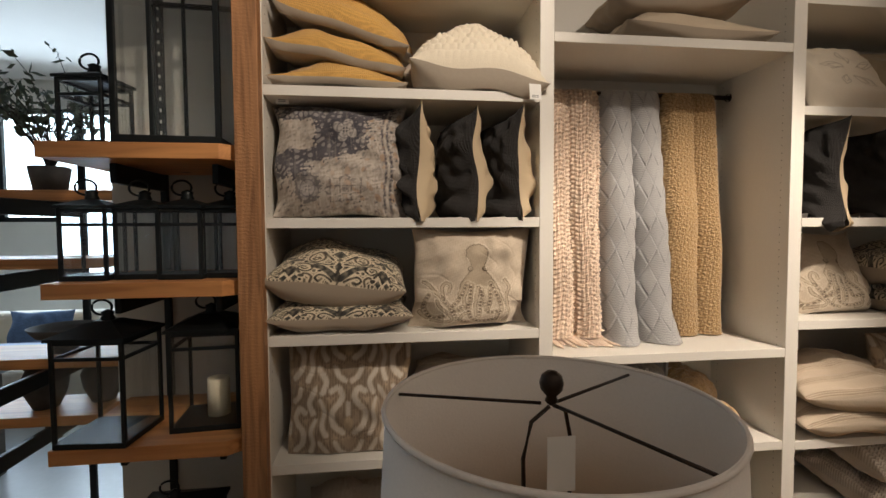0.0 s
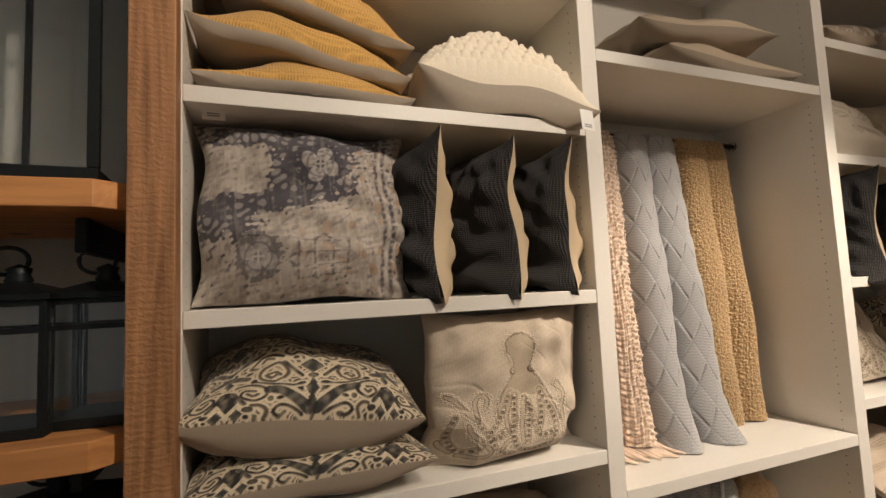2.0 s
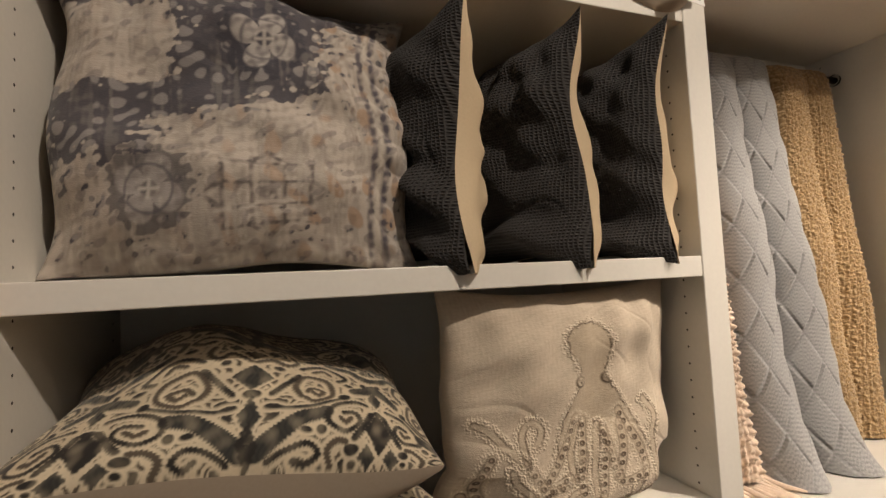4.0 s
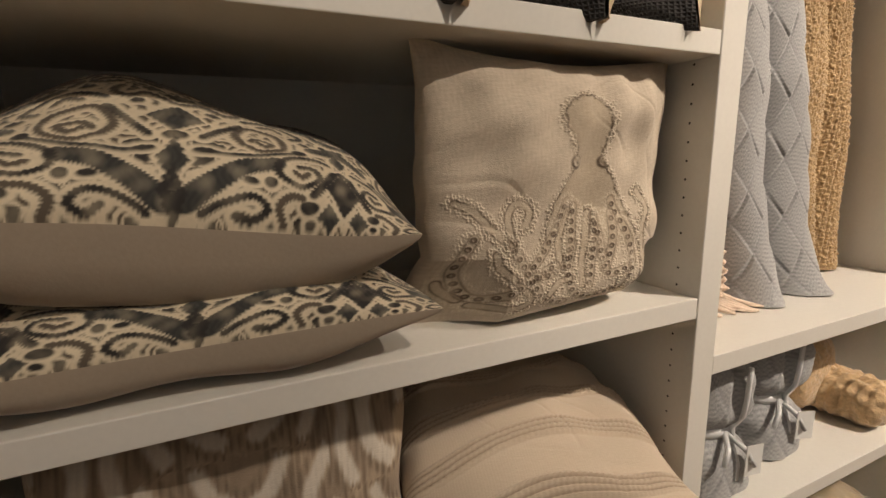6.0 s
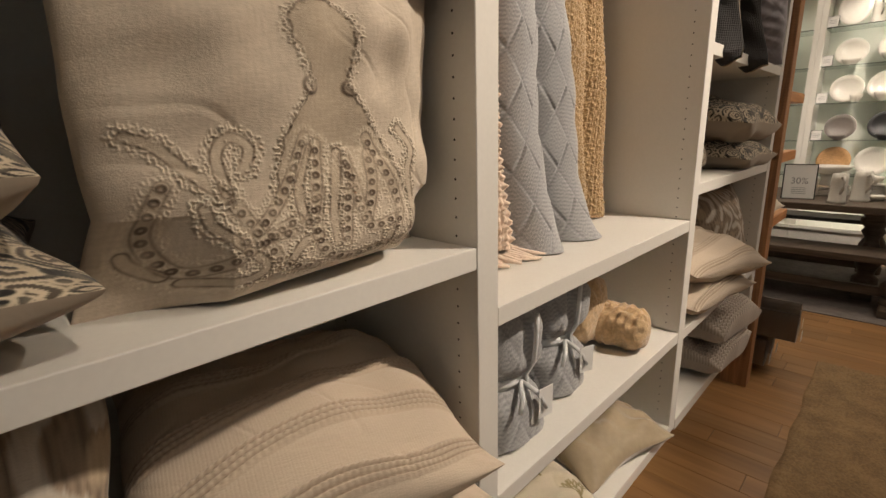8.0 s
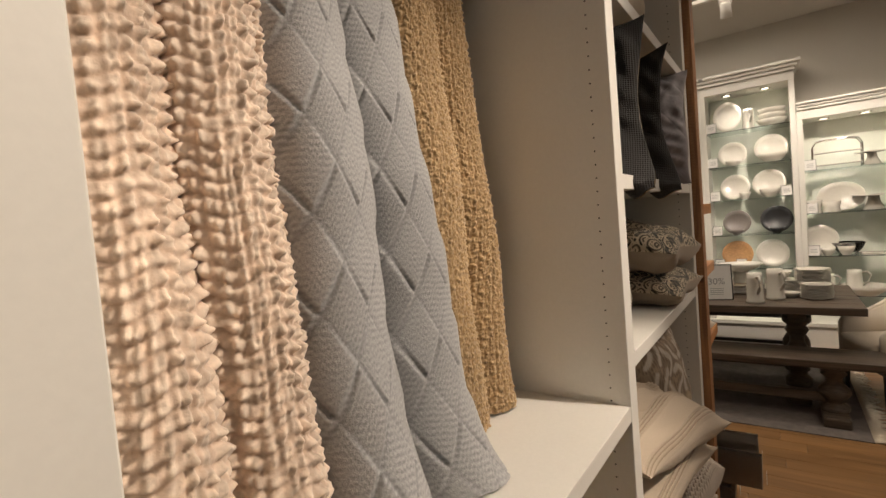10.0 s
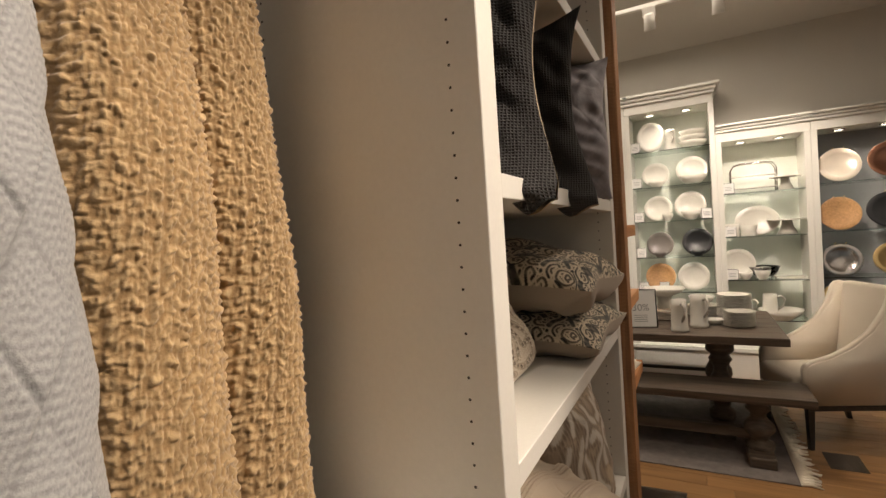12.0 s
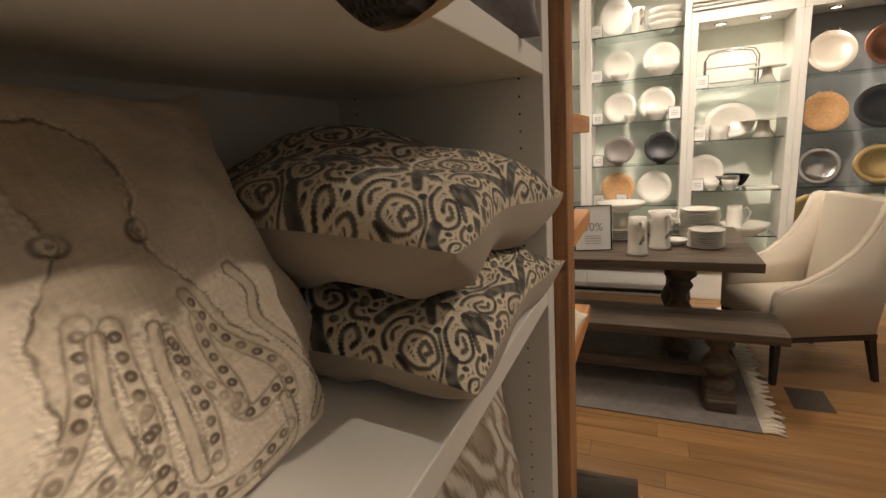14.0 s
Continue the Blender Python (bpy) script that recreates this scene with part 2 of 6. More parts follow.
def lathe(profile, n=28, bm=None, at=(0, 0, 0)):
    """A body of revolution about z from (radius, height) pairs."""
    bm = bm or bmesh.new()
    rings = []
    for r, z in profile:
        rings.append([bm.verts.new((at[0] + max(r, 1e-4) * math.cos(2 * math.pi * k / n),
                                    at[1] + max(r, 1e-4) * math.sin(2 * math.pi * k / n), at[2] + z)) for k in range(n)])
    for a, b in zip(rings, rings[1:]):
        for k in range(n):
            bm.faces.new((a[k], a[(k + 1) % n], b[(k + 1) % n], b[k]))
    return bm


def tube(points, radius, n=8, bm=None, closed=False):
    """A round bar along points."""
    bm = bm or bmesh.new()
    pts = [Vector(p) for p in points]
    rings = []
    count = len(pts)
    for i, p in enumerate(pts):
        a = pts[(i - 1) % count] if closed or i else p
        b = pts[(i + 1) % count] if closed or i < count - 1 else p
        d = (b - a).normalized()
        up = Vector((0, 0, 1)) if abs(d.z) < 0.9 else Vector((1, 0, 0))
        s = d.cross(up).normalized()
        u = s.cross(d)
        r = radius[i] if isinstance(radius, (list, tuple)) else radius
        rings.append([bm.verts.new(p + r * (math.cos(2 * math.pi * k / n) * s + math.sin(2 * math.pi * k / n) * u)) for k in range(n)])
    pairs = list(zip(rings, rings[1:])) + ([(rings[-1], rings[0])] if closed else [])
    for a, b in pairs:
        for k in range(n):
            bm.faces.new((a[k], a[(k + 1) % n], b[(k + 1) % n], b[k]))
    if not closed:
        bm.faces.new(rings[0][::-1])
        bm.faces.new(rings[-1])
    return bm


def sheet(name, P, mat, parent, label="", tint=None, uv=None, flip=False, wrap=False):
    """A grid of points P (rows, columns, 3) as one smooth mesh, with colours and cloth coordinates."""
    r, c = P.shape[:2]
    idx = np.arange(r * c).reshape(r, c)
    if wrap:
        idx = np.concatenate([idx, idx[:, :1]], 1)
    q = np.stack([idx[:-1, :-1], idx[:-1, 1:], idx[1:, 1:], idx[1:, :-1]], -1).reshape(-1, 4)
    if flip:
        q = q[:, ::-1]
    me = bpy.data.meshes.new(name)
    me.vertices.add(r * c)
    me.vertices.foreach_set("co", P.reshape(-1).astype(np.float32))
    me.loops.add(q.size)
    me.loops.foreach_set("vertex_index", q.reshape(-1).astype(np.int32))
    me.polygons.add(len(q))
    me.polygons.foreach_set("loop_start", np.arange(0, q.size, 4, dtype=np.int32))
    me.polygons.foreach_set("use_smooth", np.ones(len(q), dtype=bool))
    me.update(calc_edges=True)
    if tint is not None:
        a = me.color_attributes.new("tint", "FLOAT_COLOR", "POINT")
        a.data.foreach_set("color", np.concatenate([tint, np.ones((r, c, 1))], -1).reshape(-1).astype(np.float32))
    if uv is not None:
        lay = me.uv_layers.new(name="cloth")
        lay.data.foreach_set("uv", uv.reshape(-1, 2)[q.reshape(-1)].reshape(-1).astype(np.float32))
    me.validate()
    me.materials.append(mat)
    ob = new(name, me)
    ob.parent = parent
    return tagged(ob, label)


def ripple(u, v, f, k, seed):
    """A smooth random field in about -1..1, with features of about 1/f."""
    g = np.random.RandomState(seed)
    out = 0 * u
    for _ in range(k):
        a, p, s = g.rand() * 6.283, g.rand() * 6.283, f * (0.6 + 0.8 * g.rand())
        out = out + np.sin(6.283 * s * (u * math.cos(a) + v * math.sin(a)) + p)
    return out / math.sqrt(k * 0.7)


def cushion(label, m, w, h, t, front, back, seed=0, n=56, pattern=None, pin=0.07, crease=0.004, flat=0.75,
            foot=1.0, name="throw_pillow", group="pillows on the shelves", bend=0.0, category="pillow", sharp=0.55, under=0.36,
            taper=0.0, droop=0.0, sway=0.008, tuck=0.0, belly=0.0, skew=0.0, slump=0.0):
    """A stuffed pillow about its middle: width along x, height along y, front cover towards z. tuck: lower corners pressed back;
    belly: back cover bulging low at one edge; skew: one upper corner pulled up; slump: a sagging roll above the foot."""
    ob = thing(name, m, label, category, group)
    for side, mat, cover in ((1, front, "front_cover"), (-1, back, "back_cover")):
        a = np.linspace(-1, 1, n if side > 0 else min(n, 120))
        a = np.sign(a) * (1 - (1 - np.abs(a)) ** 1.25)
        u, v = np.meshgrid(a, a)
        edge = ((1 - np.abs(u) ** 2.6) * (1 - np.abs(v) ** 2.6)) ** sharp * (1 - 0.8 * np.abs(u * v) ** 3)
        x = w / 2 * u * (1 - pin * (1 - v * v) * u * u)
        y = h / 2 * v * (1 - pin * (1 - u * u) * v * v)
        x = x + 0.006 * ripple(u, v, 0.8, 4, seed + 5) * np.abs(u)
        y = y + 0.006 * ripple(u, v, 0.8, 4, seed + 6) * np.abs(v) + skew * u * (v + 1) / 2
        common = bend * v * v + sway * ripple(u, v, 0.7, 4, seed + 7)
        y = np.maximum(y, -h / 2 * foot)
        x = x * (1 - taper * (1 - v) / 2)
        tip, du = np.clip((u - 0.30) / 0.70, 0, 1), np.clip((-v - 0.30) / 0.70, 0, 1)
        tip = tip * tip * (3 - 2 * tip) * du * du * (3 - 2 * du)
        hang = np.sin(1.571 * np.clip(1.7 * tip, 0, 1)) ** 1.5
        x, y = x + 0.3 * droop * hang - 0.02 * (droop > 0) * tip ** 2, y - droop * hang + 0.6 * droop * tip ** 2
        common = common - 0.15 * droop * tip ** 2
        low = np.clip((np.abs(u) - 0.55) / 0.35, 0, 1) * np.clip((-v - 0.45) / 0.5, 0, 1)
        common = common - tuck * low * (2 - low)
        x = x * (1 + 1.2 * tuck * low)
        fill = edge if side > 0 else edge ** (under / sharp)
        body = t / 2 * fill * (1 + 0.10 * ripple(u, v, 0.9, 5, seed + side))
        if side < 0 and belly:
            near = np.clip((u + 0.2) / 0.8, 0, 1)
            body = body + belly * fill * near * (np.exp(-((v + 0.42) / 0.42) ** 2) - 0.45 * np.exp(-((v - 0.7) / 0.4) ** 2))
        body = body + 0.45 * droop * np.exp(-((u - 0.84) / 0.16) ** 2 - ((v + 0.84) / 0.18) ** 2)
        soft = np.clip(edge * 1.6, 0, 1)
        rough = crease if side > 0 else max(crease, 0.005)
        folds = rough * ripple(u * (1 + 0.6 * v), v, 2.3, 7, seed + 20 + side) * soft
        fine = 1 - np.clip(np.abs(ripple(u + 0.2 * v, v, 1.5, 6, seed + 31 + side)) * 3.2, 0, 1)
        folds = folds - 0.55 * rough * fine * np.clip(ripple(u, v, 0.9, 4, seed + 33) + 0.3, 0, 1) * soft
        if slump:
            folds = folds + slump * (np.exp(-((v + 0.83 - 0.05 * u) / 0.10) ** 2) - 0.9 * np.exp(-((v + 0.62 - 0.08 * u) / 0.09) ** 2)
                                     - 0.45 * np.exp(-((v + 0.1 + 0.10 * u) / 0.08) ** 2) * np.clip(u + 0.5, 0, 1)) * soft
        pull = crease * 1.2 * np.sin(9 * np.arctan2(1.02 - np.abs(u), 1.02 - np.abs(v))) * np.exp(-3 * ((1 - np.abs(u)) + (1 - np.abs(v)))) * soft
        z = body + folds + pull
        if side < 0:
            z = np.minimum(z, t / 2 * flat + belly)
        tint, lift = None, 0
        if pattern and side > 0:
            tint, lift = pattern(u, v)
        z = side * (z + lift * soft) + common
        sheet(cover, np.stack([x, y, z], -1), mat, ob, tint=tint, uv=np.stack([x, y], -1), flip=side < 0)
    return ob


# ---- large structure ----


def setting(name, bm, mat, label="", smooth=False):
    ob = part(name, bm, mat, None, label, smooth)
    return tagged(ob, label or name.replace("_", " "), "structure", kind="structure")


setting("ceiling", slab(-9, 8, -6, 6, 3.5, 3.6, 0), CEIL, "warm white painted shop ceiling")
setting("wall_north", slab(-0.79, 4.3, 0.50, 0.62, 0, 3.5, 0), WALL, "painted wall behind the shelving")
setting("wall_dining", slab(4.18, 4.3, 0.62, 4.0, 0, 3.5, 0), WALL, "painted wall of the dining display")
setting("wall_dining_end", slab(4.3, 7.9, 4.0, 4.12, 0, 3.5, 0), WALL, "painted end wall of the dining display")
setting("wall_east", slab(7.4, 7.52, -6, 4.0, 0, 3.5, 0), WALL, "warm grey painted wall behind the china cabinets")
setting("wall_south", slab(-9, 7.52, -6.12, -6, 0, 3.5, 0), WALL, "painted shop wall")
setting("wall_west", slab(-9.12, -9, -6, 6, 0, 3.5, 0), WALL, "painted shop wall")
bm = slab(-9, -7.5, 4.6, 4.75, 0, 3.5, 0)
slab(-0.9, 4.3, 4.6, 4.75, 0, 3.5, 0, bm)
slab(-7.5, -0.9, 4.6, 4.75, 0, 1.75, 0, bm)
slab(-7.5, -0.9, 4.6, 4.75, 3.15, 3.5, 0, bm)
setting("wall_window", bm, WALL, "shop front wall round a wide window")
win = thing("window_1", pose(-4.2, 4.62, 1.75), "wide shop window with dark mullions in daylight", "window", kind="structure")
for k in range(5):
    part("mullion", slab(-3.3 + k * 1.6, -3.24 + k * 1.6, 0, 0.06, 0, 1.4), IRON, win)
for z in (0, 1.34):
    part("transom", slab(-3.3, 3.3, 0.0, 0.055, z, z + 0.06), IRON, win)
pane = part("pane", slab(-3.3, 3.3, 0.024, 0.03, 0.0, 1.4, 0), GLASS, win)
pane.visible_shadow = False
sky = setting("backdrop", slab(-12, 4, 7.9, 8, 0, 6, 0), glow("daylight_outside", (0.78, 0.90, 1.0), 4.0), "bright hazy daylight outside the window")
# daylight reflected off the boards is put into this piece's pale colour
ground = setting("floor_front", slab(-9, -0.85, 0.7, 4.6, -0.1, 0.004, 0),
                 material("daylit_floor_tint", (0.50, 0.52, 0.53), 0.3, vary=0.06, grain=20, bump=0.1), "wood floor by the window, coloured pale for reflected daylight")
bm = slab(-9, 8, -6, 6, -0.16, -0.02, 0)
setting("floor_base", bm, DARKW, "dark subfloor under the boards")

# reclaimed posts at both ends of the shelving
for x0, x1 in ((-0.088, -0.003), (3.312, 3.405)):
    bm = slab(x0, x1, -0.055 if x0 < 0 else -0.03, 0.10, 0, 3.45, 0.003, seg=2)
    setting("post", bm, POST, "rough-sawn reclaimed wooden post beside the shelving")

# ---- shelving ----
DEPTH, TOP = 0.47, 3.0
unit = thing("built_in_shelving", pose(0, 0, 0), "white laminate built-in shelving with adjustable shelves, full of pillows", "shelving")
PANELS = ((-0.022, 0.0), (1.043, 1.10), (2.137, 2.197), (3.25, 3.31))
for x0, x1 in PANELS:
    p = part("side_panel", slab(x0, x1, 0, DEPTH, 0.31, TOP, 0.0015), WHITE, unit)
    for face, side in ((x0, -1), (x1, 1)):
        if face < 0 or face > 3.3:
            continue
        bm = bmesh.new()
        for y in (0.046, 0.41):
            for k in range(80):
                z = 0.40 + 0.032 * k
                c = Vector((face + side * 0.0006, y, z))
                vs = [bm.verts.new(c + Vector((0, 0.0023 * math.cos(a), 0.0023 * math.sin(a)))) for a in [i * math.pi / 4 for i in range(8)]]
                bm.faces.new(vs)
        h = part("pin_hole_strip", bm, HOLE, p, "rows of small shelf-pin holes")
        h["kind"] = "stuff"
BAYS = (((0.0, 1.043), (2.612, 2.180, 1.693, 1.249, 0.757)), ((1.10, 2.137), (2.417, 1.128, 0.722)),
        ((2.197, 3.25), (2.62, 2.160, 1.688, 1.244, 0.715)))
for (x0, x1), tops in BAYS:
    part("back_panel", slab(x0, x1, DEPTH - 0.012, DEPTH, 0.31, TOP, 0), WHITE, unit)
    for z in tops:
        part("shelf", slab(x0 + 0.0008, x1 - 0.0008, 0.001, DEPTH - 0.013, z - 0.038, z, 0.0018, seg=2), WHITE, unit)
    part("base_shelf", slab(x0, x1, -0.002, DEPTH - 0.013, 0.30, 0.345, 0.002), WHITE, unit)
part("top_board", slab(-0.022, 3.31, 0, DEPTH, TOP, TOP + 0.04, 0.002), WHITE, unit)
part("plinth", slab(-0.02, 3.30, 0.16, DEPTH, 0.0, 0.30, 0.002), WHITE, unit)

# hanging rail for the throws
rail = thing("hanging_rail", pose(1.10, 0.37, 2.29), "dark metal hanging rail between the shelf panels", "rail")
part("rod", tube([(0.0, 0, 0), (1.037, 0, 0)], 0.011, 12), BRONZE, rail)
for x in (0.004, 1.033):
    part("rail_bracket", lathe([(0.02, -0.004), (0.02, 0.004)], 16), BRONZE, rail, m=pose(x, 0, 0, 0, 90, 0))

# ---- cloth patterns ----


def mix(a, b, k):
    k = np.clip(k, 0, 1)[..., None]
    return np.asarray(a) * (1 - k) + np.asarray(b) * k


def stroke(u, v, pts):
    """Distance from each (u, v) to a smooth line through pts, and how far along it the nearest place lies."""
    p = np.array(pts, float)
    k = np.linspace(0, len(p) - 1, 10 * (len(p) - 1) + 1)
    out = []
    for t in k:
        i = min(int(t), len(p) - 2)
        f = t - i
        a, b, c, d = p[max(i - 1, 0)], p[i], p[i + 1], p[min(i + 2, len(p) - 1)]
        out.append(0.5 * (2 * b + (c - a) * f + (2 * a - 5 * b + 4 * c - d) * f * f + (3 * b - 3 * c + d - a) * f ** 3))
    best, along, run = np.full(u.shape, 9.0), np.zeros(u.shape), 0.0
    for a, b in zip(out, out[1:]):
        e = b - a
        s = float(np.hypot(*e)) + 1e-9
        f = np.clip(((u - a[0]) * e[0] + (v - a[1]) * e[1]) / s ** 2, 0, 1)
        d = np.hypot(u - a[0] - f * e[0], v - a[1] - f * e[1])
        hit = d < best
        best, along = np.where(hit, d, best), np.where(hit, run + f * s, along)
        run += s
    return best, along


def step(d, edge=0.012):
    return np.clip(0.5 - d / edge, 0, 1)


CREAM, INKY, SLATE, BROWN = (0.63, 0.535, 0.385), (0.013, 0.010, 0.008), (0.034, 0.033, 0.028), (0.045, 0.030, 0.019)


def suzani(u, v):
    """Embroidered buds, teardrops and chain-stitched scrolls on cream, mirrored about each stem and repeated down the cloth."""
    warp = 0.010 * ripple(u, v, 5, 6, 3)
    u = np.sign(u) * (np.abs(u) + 0.16 * (1 - np.sqrt(1 - 0.999 * np.abs(u) ** 2.6)))
    v = np.sign(v) * (np.abs(v) + 0.30 * (1 - np.sqrt(1 - 0.999 * np.abs(v) ** 2.6)))
    p = np.abs((u * 1.51 + 1.0) % 2.0 - 1.0) + warp
    q = (v + 0.84) * 1.36 + warp
    alt = np.floor((q + 0.62) / 1.24) % 2
    q = (q + 0.62) % 1.24 - 0.62
    jag = 0.010 * np.sin(150 * u) * np.sin(140 * v)
    dark, grey, brown, gap = 0 * u, 0 * u, 0 * u, 0 * u + 9

    def chain(pts, w, tone, taper=0.0, beads=0.55):
        nonlocal dark, grey, brown, gap
        d, s = stroke(p, q, pts)
        w = w * 1.45
        gap = np.minimum(gap, d - w)
        k = step(d - w * (1 - 0.7 * beads * (0.5 + 0.5 * np.cos(s * 230))) + taper * s, 0.014)
        if tone == 0:
            dark = np.maximum(dark, k)
        elif tone == 1:
            grey = np.maximum(grey, k)
        else:
            brown = np.maximum(brown, k)

    def bud(x, y, a, b, tone):
        nonlocal dark, grey, gap
        d = min(a, b) * (np.abs(p - x) / a + np.abs(q - y) / b - 1.15)
        gap = np.minimum(gap, d)
        k = step(d + jag, 0.014)
        if tone:
            grey = np.maximum(grey, k)
        else:
            dark = np.maximum(dark, k)

    def drop(x, y, a, b):
        nonlocal dark, gap
        d = (np.hypot((p - x) / a, (q - y) / b) - 1.1) * min(a, b)
        gap = np.minimum(gap, d)
        dark = np.maximum(dark, step(d, 0.012))

    # stem with a bud above its eye and a forked leaf below
    drop(0.0, 0.0, 0.055, 0.038)
    bud(0.0, 0.20, 0.135, 0.135, 1)
    bud(0.0, -0.20, 0.075, 0.16, 1)
    bud(0.0, -0.44, 0.06, 0.20, 0)
    chain([(0.13, 0.0), (0.23, 0.12), (0.34, 0.29)], 0.022, 0)
    chain([(0.34, -0.02), (0.30, 0.12), (0.40, 0.29), (0.56, 0.25), (0.60, 0.06), (0.46, -0.05), (0.36, -0.02)], 0.018, 2)
    chain([(0.38, 0.05), (0.45, 0.13), (0.53, 0.10), (0.49, 0.03), (0.44, 0.06)], 0.020, 2)
    chain([(0.11, -0.12), (0.30, -0.14), (0.50, -0.08), (0.70, 0.04)], 0.012, 1, beads=0.0)
    drop(0.15, -0.125, 0.055, 0.026)
    drop(0.69, 0.045, 0.042, 0.034)
    chain([(0.05, -0.50), (0.20, -0.35), (0.36, -0.23), (0.52, -0.17)], 0.058, 1, 0.03, 0.25)
    chain([(0.12, -0.57), (0.26, -0.47), (0.40, -0.45), (0.47, -0.52), (0.39, -0.58), (0.32, -0.54)], 0.020, 0)
    chain([(0.57, -0.61), (0.54, -0.50), (0.62, -0.42), (0.71, -0.41)], 0.022, 2)
    drop(0.38, -0.34, 0.045, 0.026)
    # stem with a bud below its eye, between two paisleys
    drop(1.0, -0.10, 0.045, 0.035)
    bud(1.0, -0.30, 0.125, 0.18, 0)
    bud(1.0, 0.10, 0.06, 0.10, 1)
    chain([(0.94, -0.12), (0.86, -0.26), (0.78, -0.38)], 0.030, 0, 0.01)
    chain([(0.90, -0.02), (0.72, -0.02), (0.56, -0.14), (0.56, -0.28), (0.70, -0.33), (0.82, -0.24), (0.78, -0.14), (0.68, -0.16)], 0.019, 0)
    chain([(0.64, -0.22), (0.70, -0.25), (0.75, -0.20)], 0.020, 2)
    chain([(1.0, 0.26), (0.88, 0.20), (0.76, 0.14)], 0.045, 1, 0.06, 0.3)
    drop(0.50, -0.33, 0.034, 0.040)
    drop(0.75, -0.47, 0.055, 0.040)
    drop(0.76, -0.57, 0.030, 0.026)
    bud(0.88, -0.53, 0.075, 0.085, 1)
    # crown of small sprigs that fills the upper part
    chain([(0.02, 0.40), (0.14, 0.46), (0.26, 0.42), (0.34, 0.50), (0.30, 0.58)], 0.020, 2)
    bud(0.0, 0.52, 0.09, 0.08, 0)
    chain([(0.36, 0.40), (0.50, 0.48), (0.66, 0.44), (0.74, 0.34), (0.66, 0.28)], 0.020, 0)
    chain([(0.46, 0.38), (0.54, 0.41), (0.60, 0.36)], 0.018, 2)
    chain([(0.60, 0.57), (0.76, 0.52), (0.90, 0.42), (1.0, 0.38)], 0.034, 1, 0.015, 0.35)
    drop(0.74, 0.23, 0.045, 0.024)
    drop(0.20, 0.36, 0.042, 0.028)
    drop(0.47, 0.58, 0.045, 0.026)
    bud(0.14, 0.57, 0.05, 0.05, 1)
    drop(0.86, 0.58, 0.035, 0.028)
    drop(0.92, 0.30, 0.03, 0.024)
    # small stitched curls between the motifs
    room = np.clip((gap - 0.020) * 60, 0, 1)
    curl = ripple(p, q, 4.6, 9, 77)
    brown = np.maximum(brown, room * step(np.abs(np.abs(curl) - 0.50) - 0.20 + 8 * jag, 0.12))
    dark = np.maximum(dark, room * step(0.95 - np.abs(curl) + 6 * jag, 0.12))
    streak = 0.5 + 0.5 * np.sin(230 * u + 3 * np.sin(40 * v))
    worn = np.clip(0.93 + 0.10 * ripple(u, v, 9, 7, 9), 0.6, 1)
    c = mix(np.asarray(CREAM) * (1 + 0.04 * ripple(u, v, 3, 5, 8))[..., None], BROWN, brown * 0.92)
    c = mix(c, mix(np.asarray(SLATE) + 0 * c, (0.020, 0.020, 0.018), streak), grey * worn)
    c = mix(c, INKY, dark * worn)
    ink = np.maximum(np.maximum(dark, grey), brown)
    return c, 0.0020 * ink * (0.75 + 0.25 * np.sin(230 * u) * np.sin(60 * v))


RINGED = (
    ((-0.55, -0.38), (-0.46, -0.53), (-0.37, -0.69), (-0.30, -0.81), (-0.13, -0.88)),
    ((-0.21, -0.55), (-0.40, -0.63), (-0.58, -0.74), (-0.72, -0.75), (-0.83, -0.60), (-0.85, -0.46), (-0.79, -0.31)),
    ((-0.13, -0.10), (-0.22, -0.32), (-0.35, -0.50), (-0.49, -0.62)),
    ((-0.06, -0.14), (-0.09, -0.39), (-0.16, -0.58), (-0.35, -0.62)),
    ((-0.08, -0.40), (-0.11, -0.65), (-0.04, -0.82), (0.12, -0.88), (0.32, -0.84)),
    ((0.10, -0.22), (0.08, -0.50), (0.05, -0.76)),
    ((0.10, -0.24), (0.15, -0.49), (0.21, -0.67), (0.36, -0.64)),
    ((0.25, -0.11), (0.33, -0.31), (0.41, -0.54), (0.39, -0.71)),
    ((0.25, -0.21), (0.23, -0.45), (0.19, -0.62)),
)
CORDED = (
    ((-0.55, -0.39), (-0.70, -0.23), (-0.78, -0.12), (-0.86, -0.07)),
    ((-0.55, -0.36), (-0.56, -0.18), (-0.49, -0.09), (-0.41, -0.14), (-0.45, -0.25)),
    ((0.50, -0.06), (0.57, -0.18), (0.51, -0.33), (0.53, -0.53), (0.56, -0.73), (0.47, -0.89)),
    ((-0.69, -0.82), (-0.48, -0.85), (-0.40, -0.78), (-0.51, -0.64), (-0.62, -0.52), (-0.65, -0.43)),
    ((0.35, -0.71), (0.32, -0.90), (0.18, -0.92)),
    ((-0.28, -0.81), (-0.19, -0.69), (-0.10, -0.67)),
    ((-0.76, -0.77), (-0.86, -0.69), (-0.89, -0.64)),
    ((0.06, -0.19), (-0.00, -0.49), (0.00, -0.75)),
    ((-0.11, -0.16), (-0.18, -0.38), (-0.17, -0.58)),
)


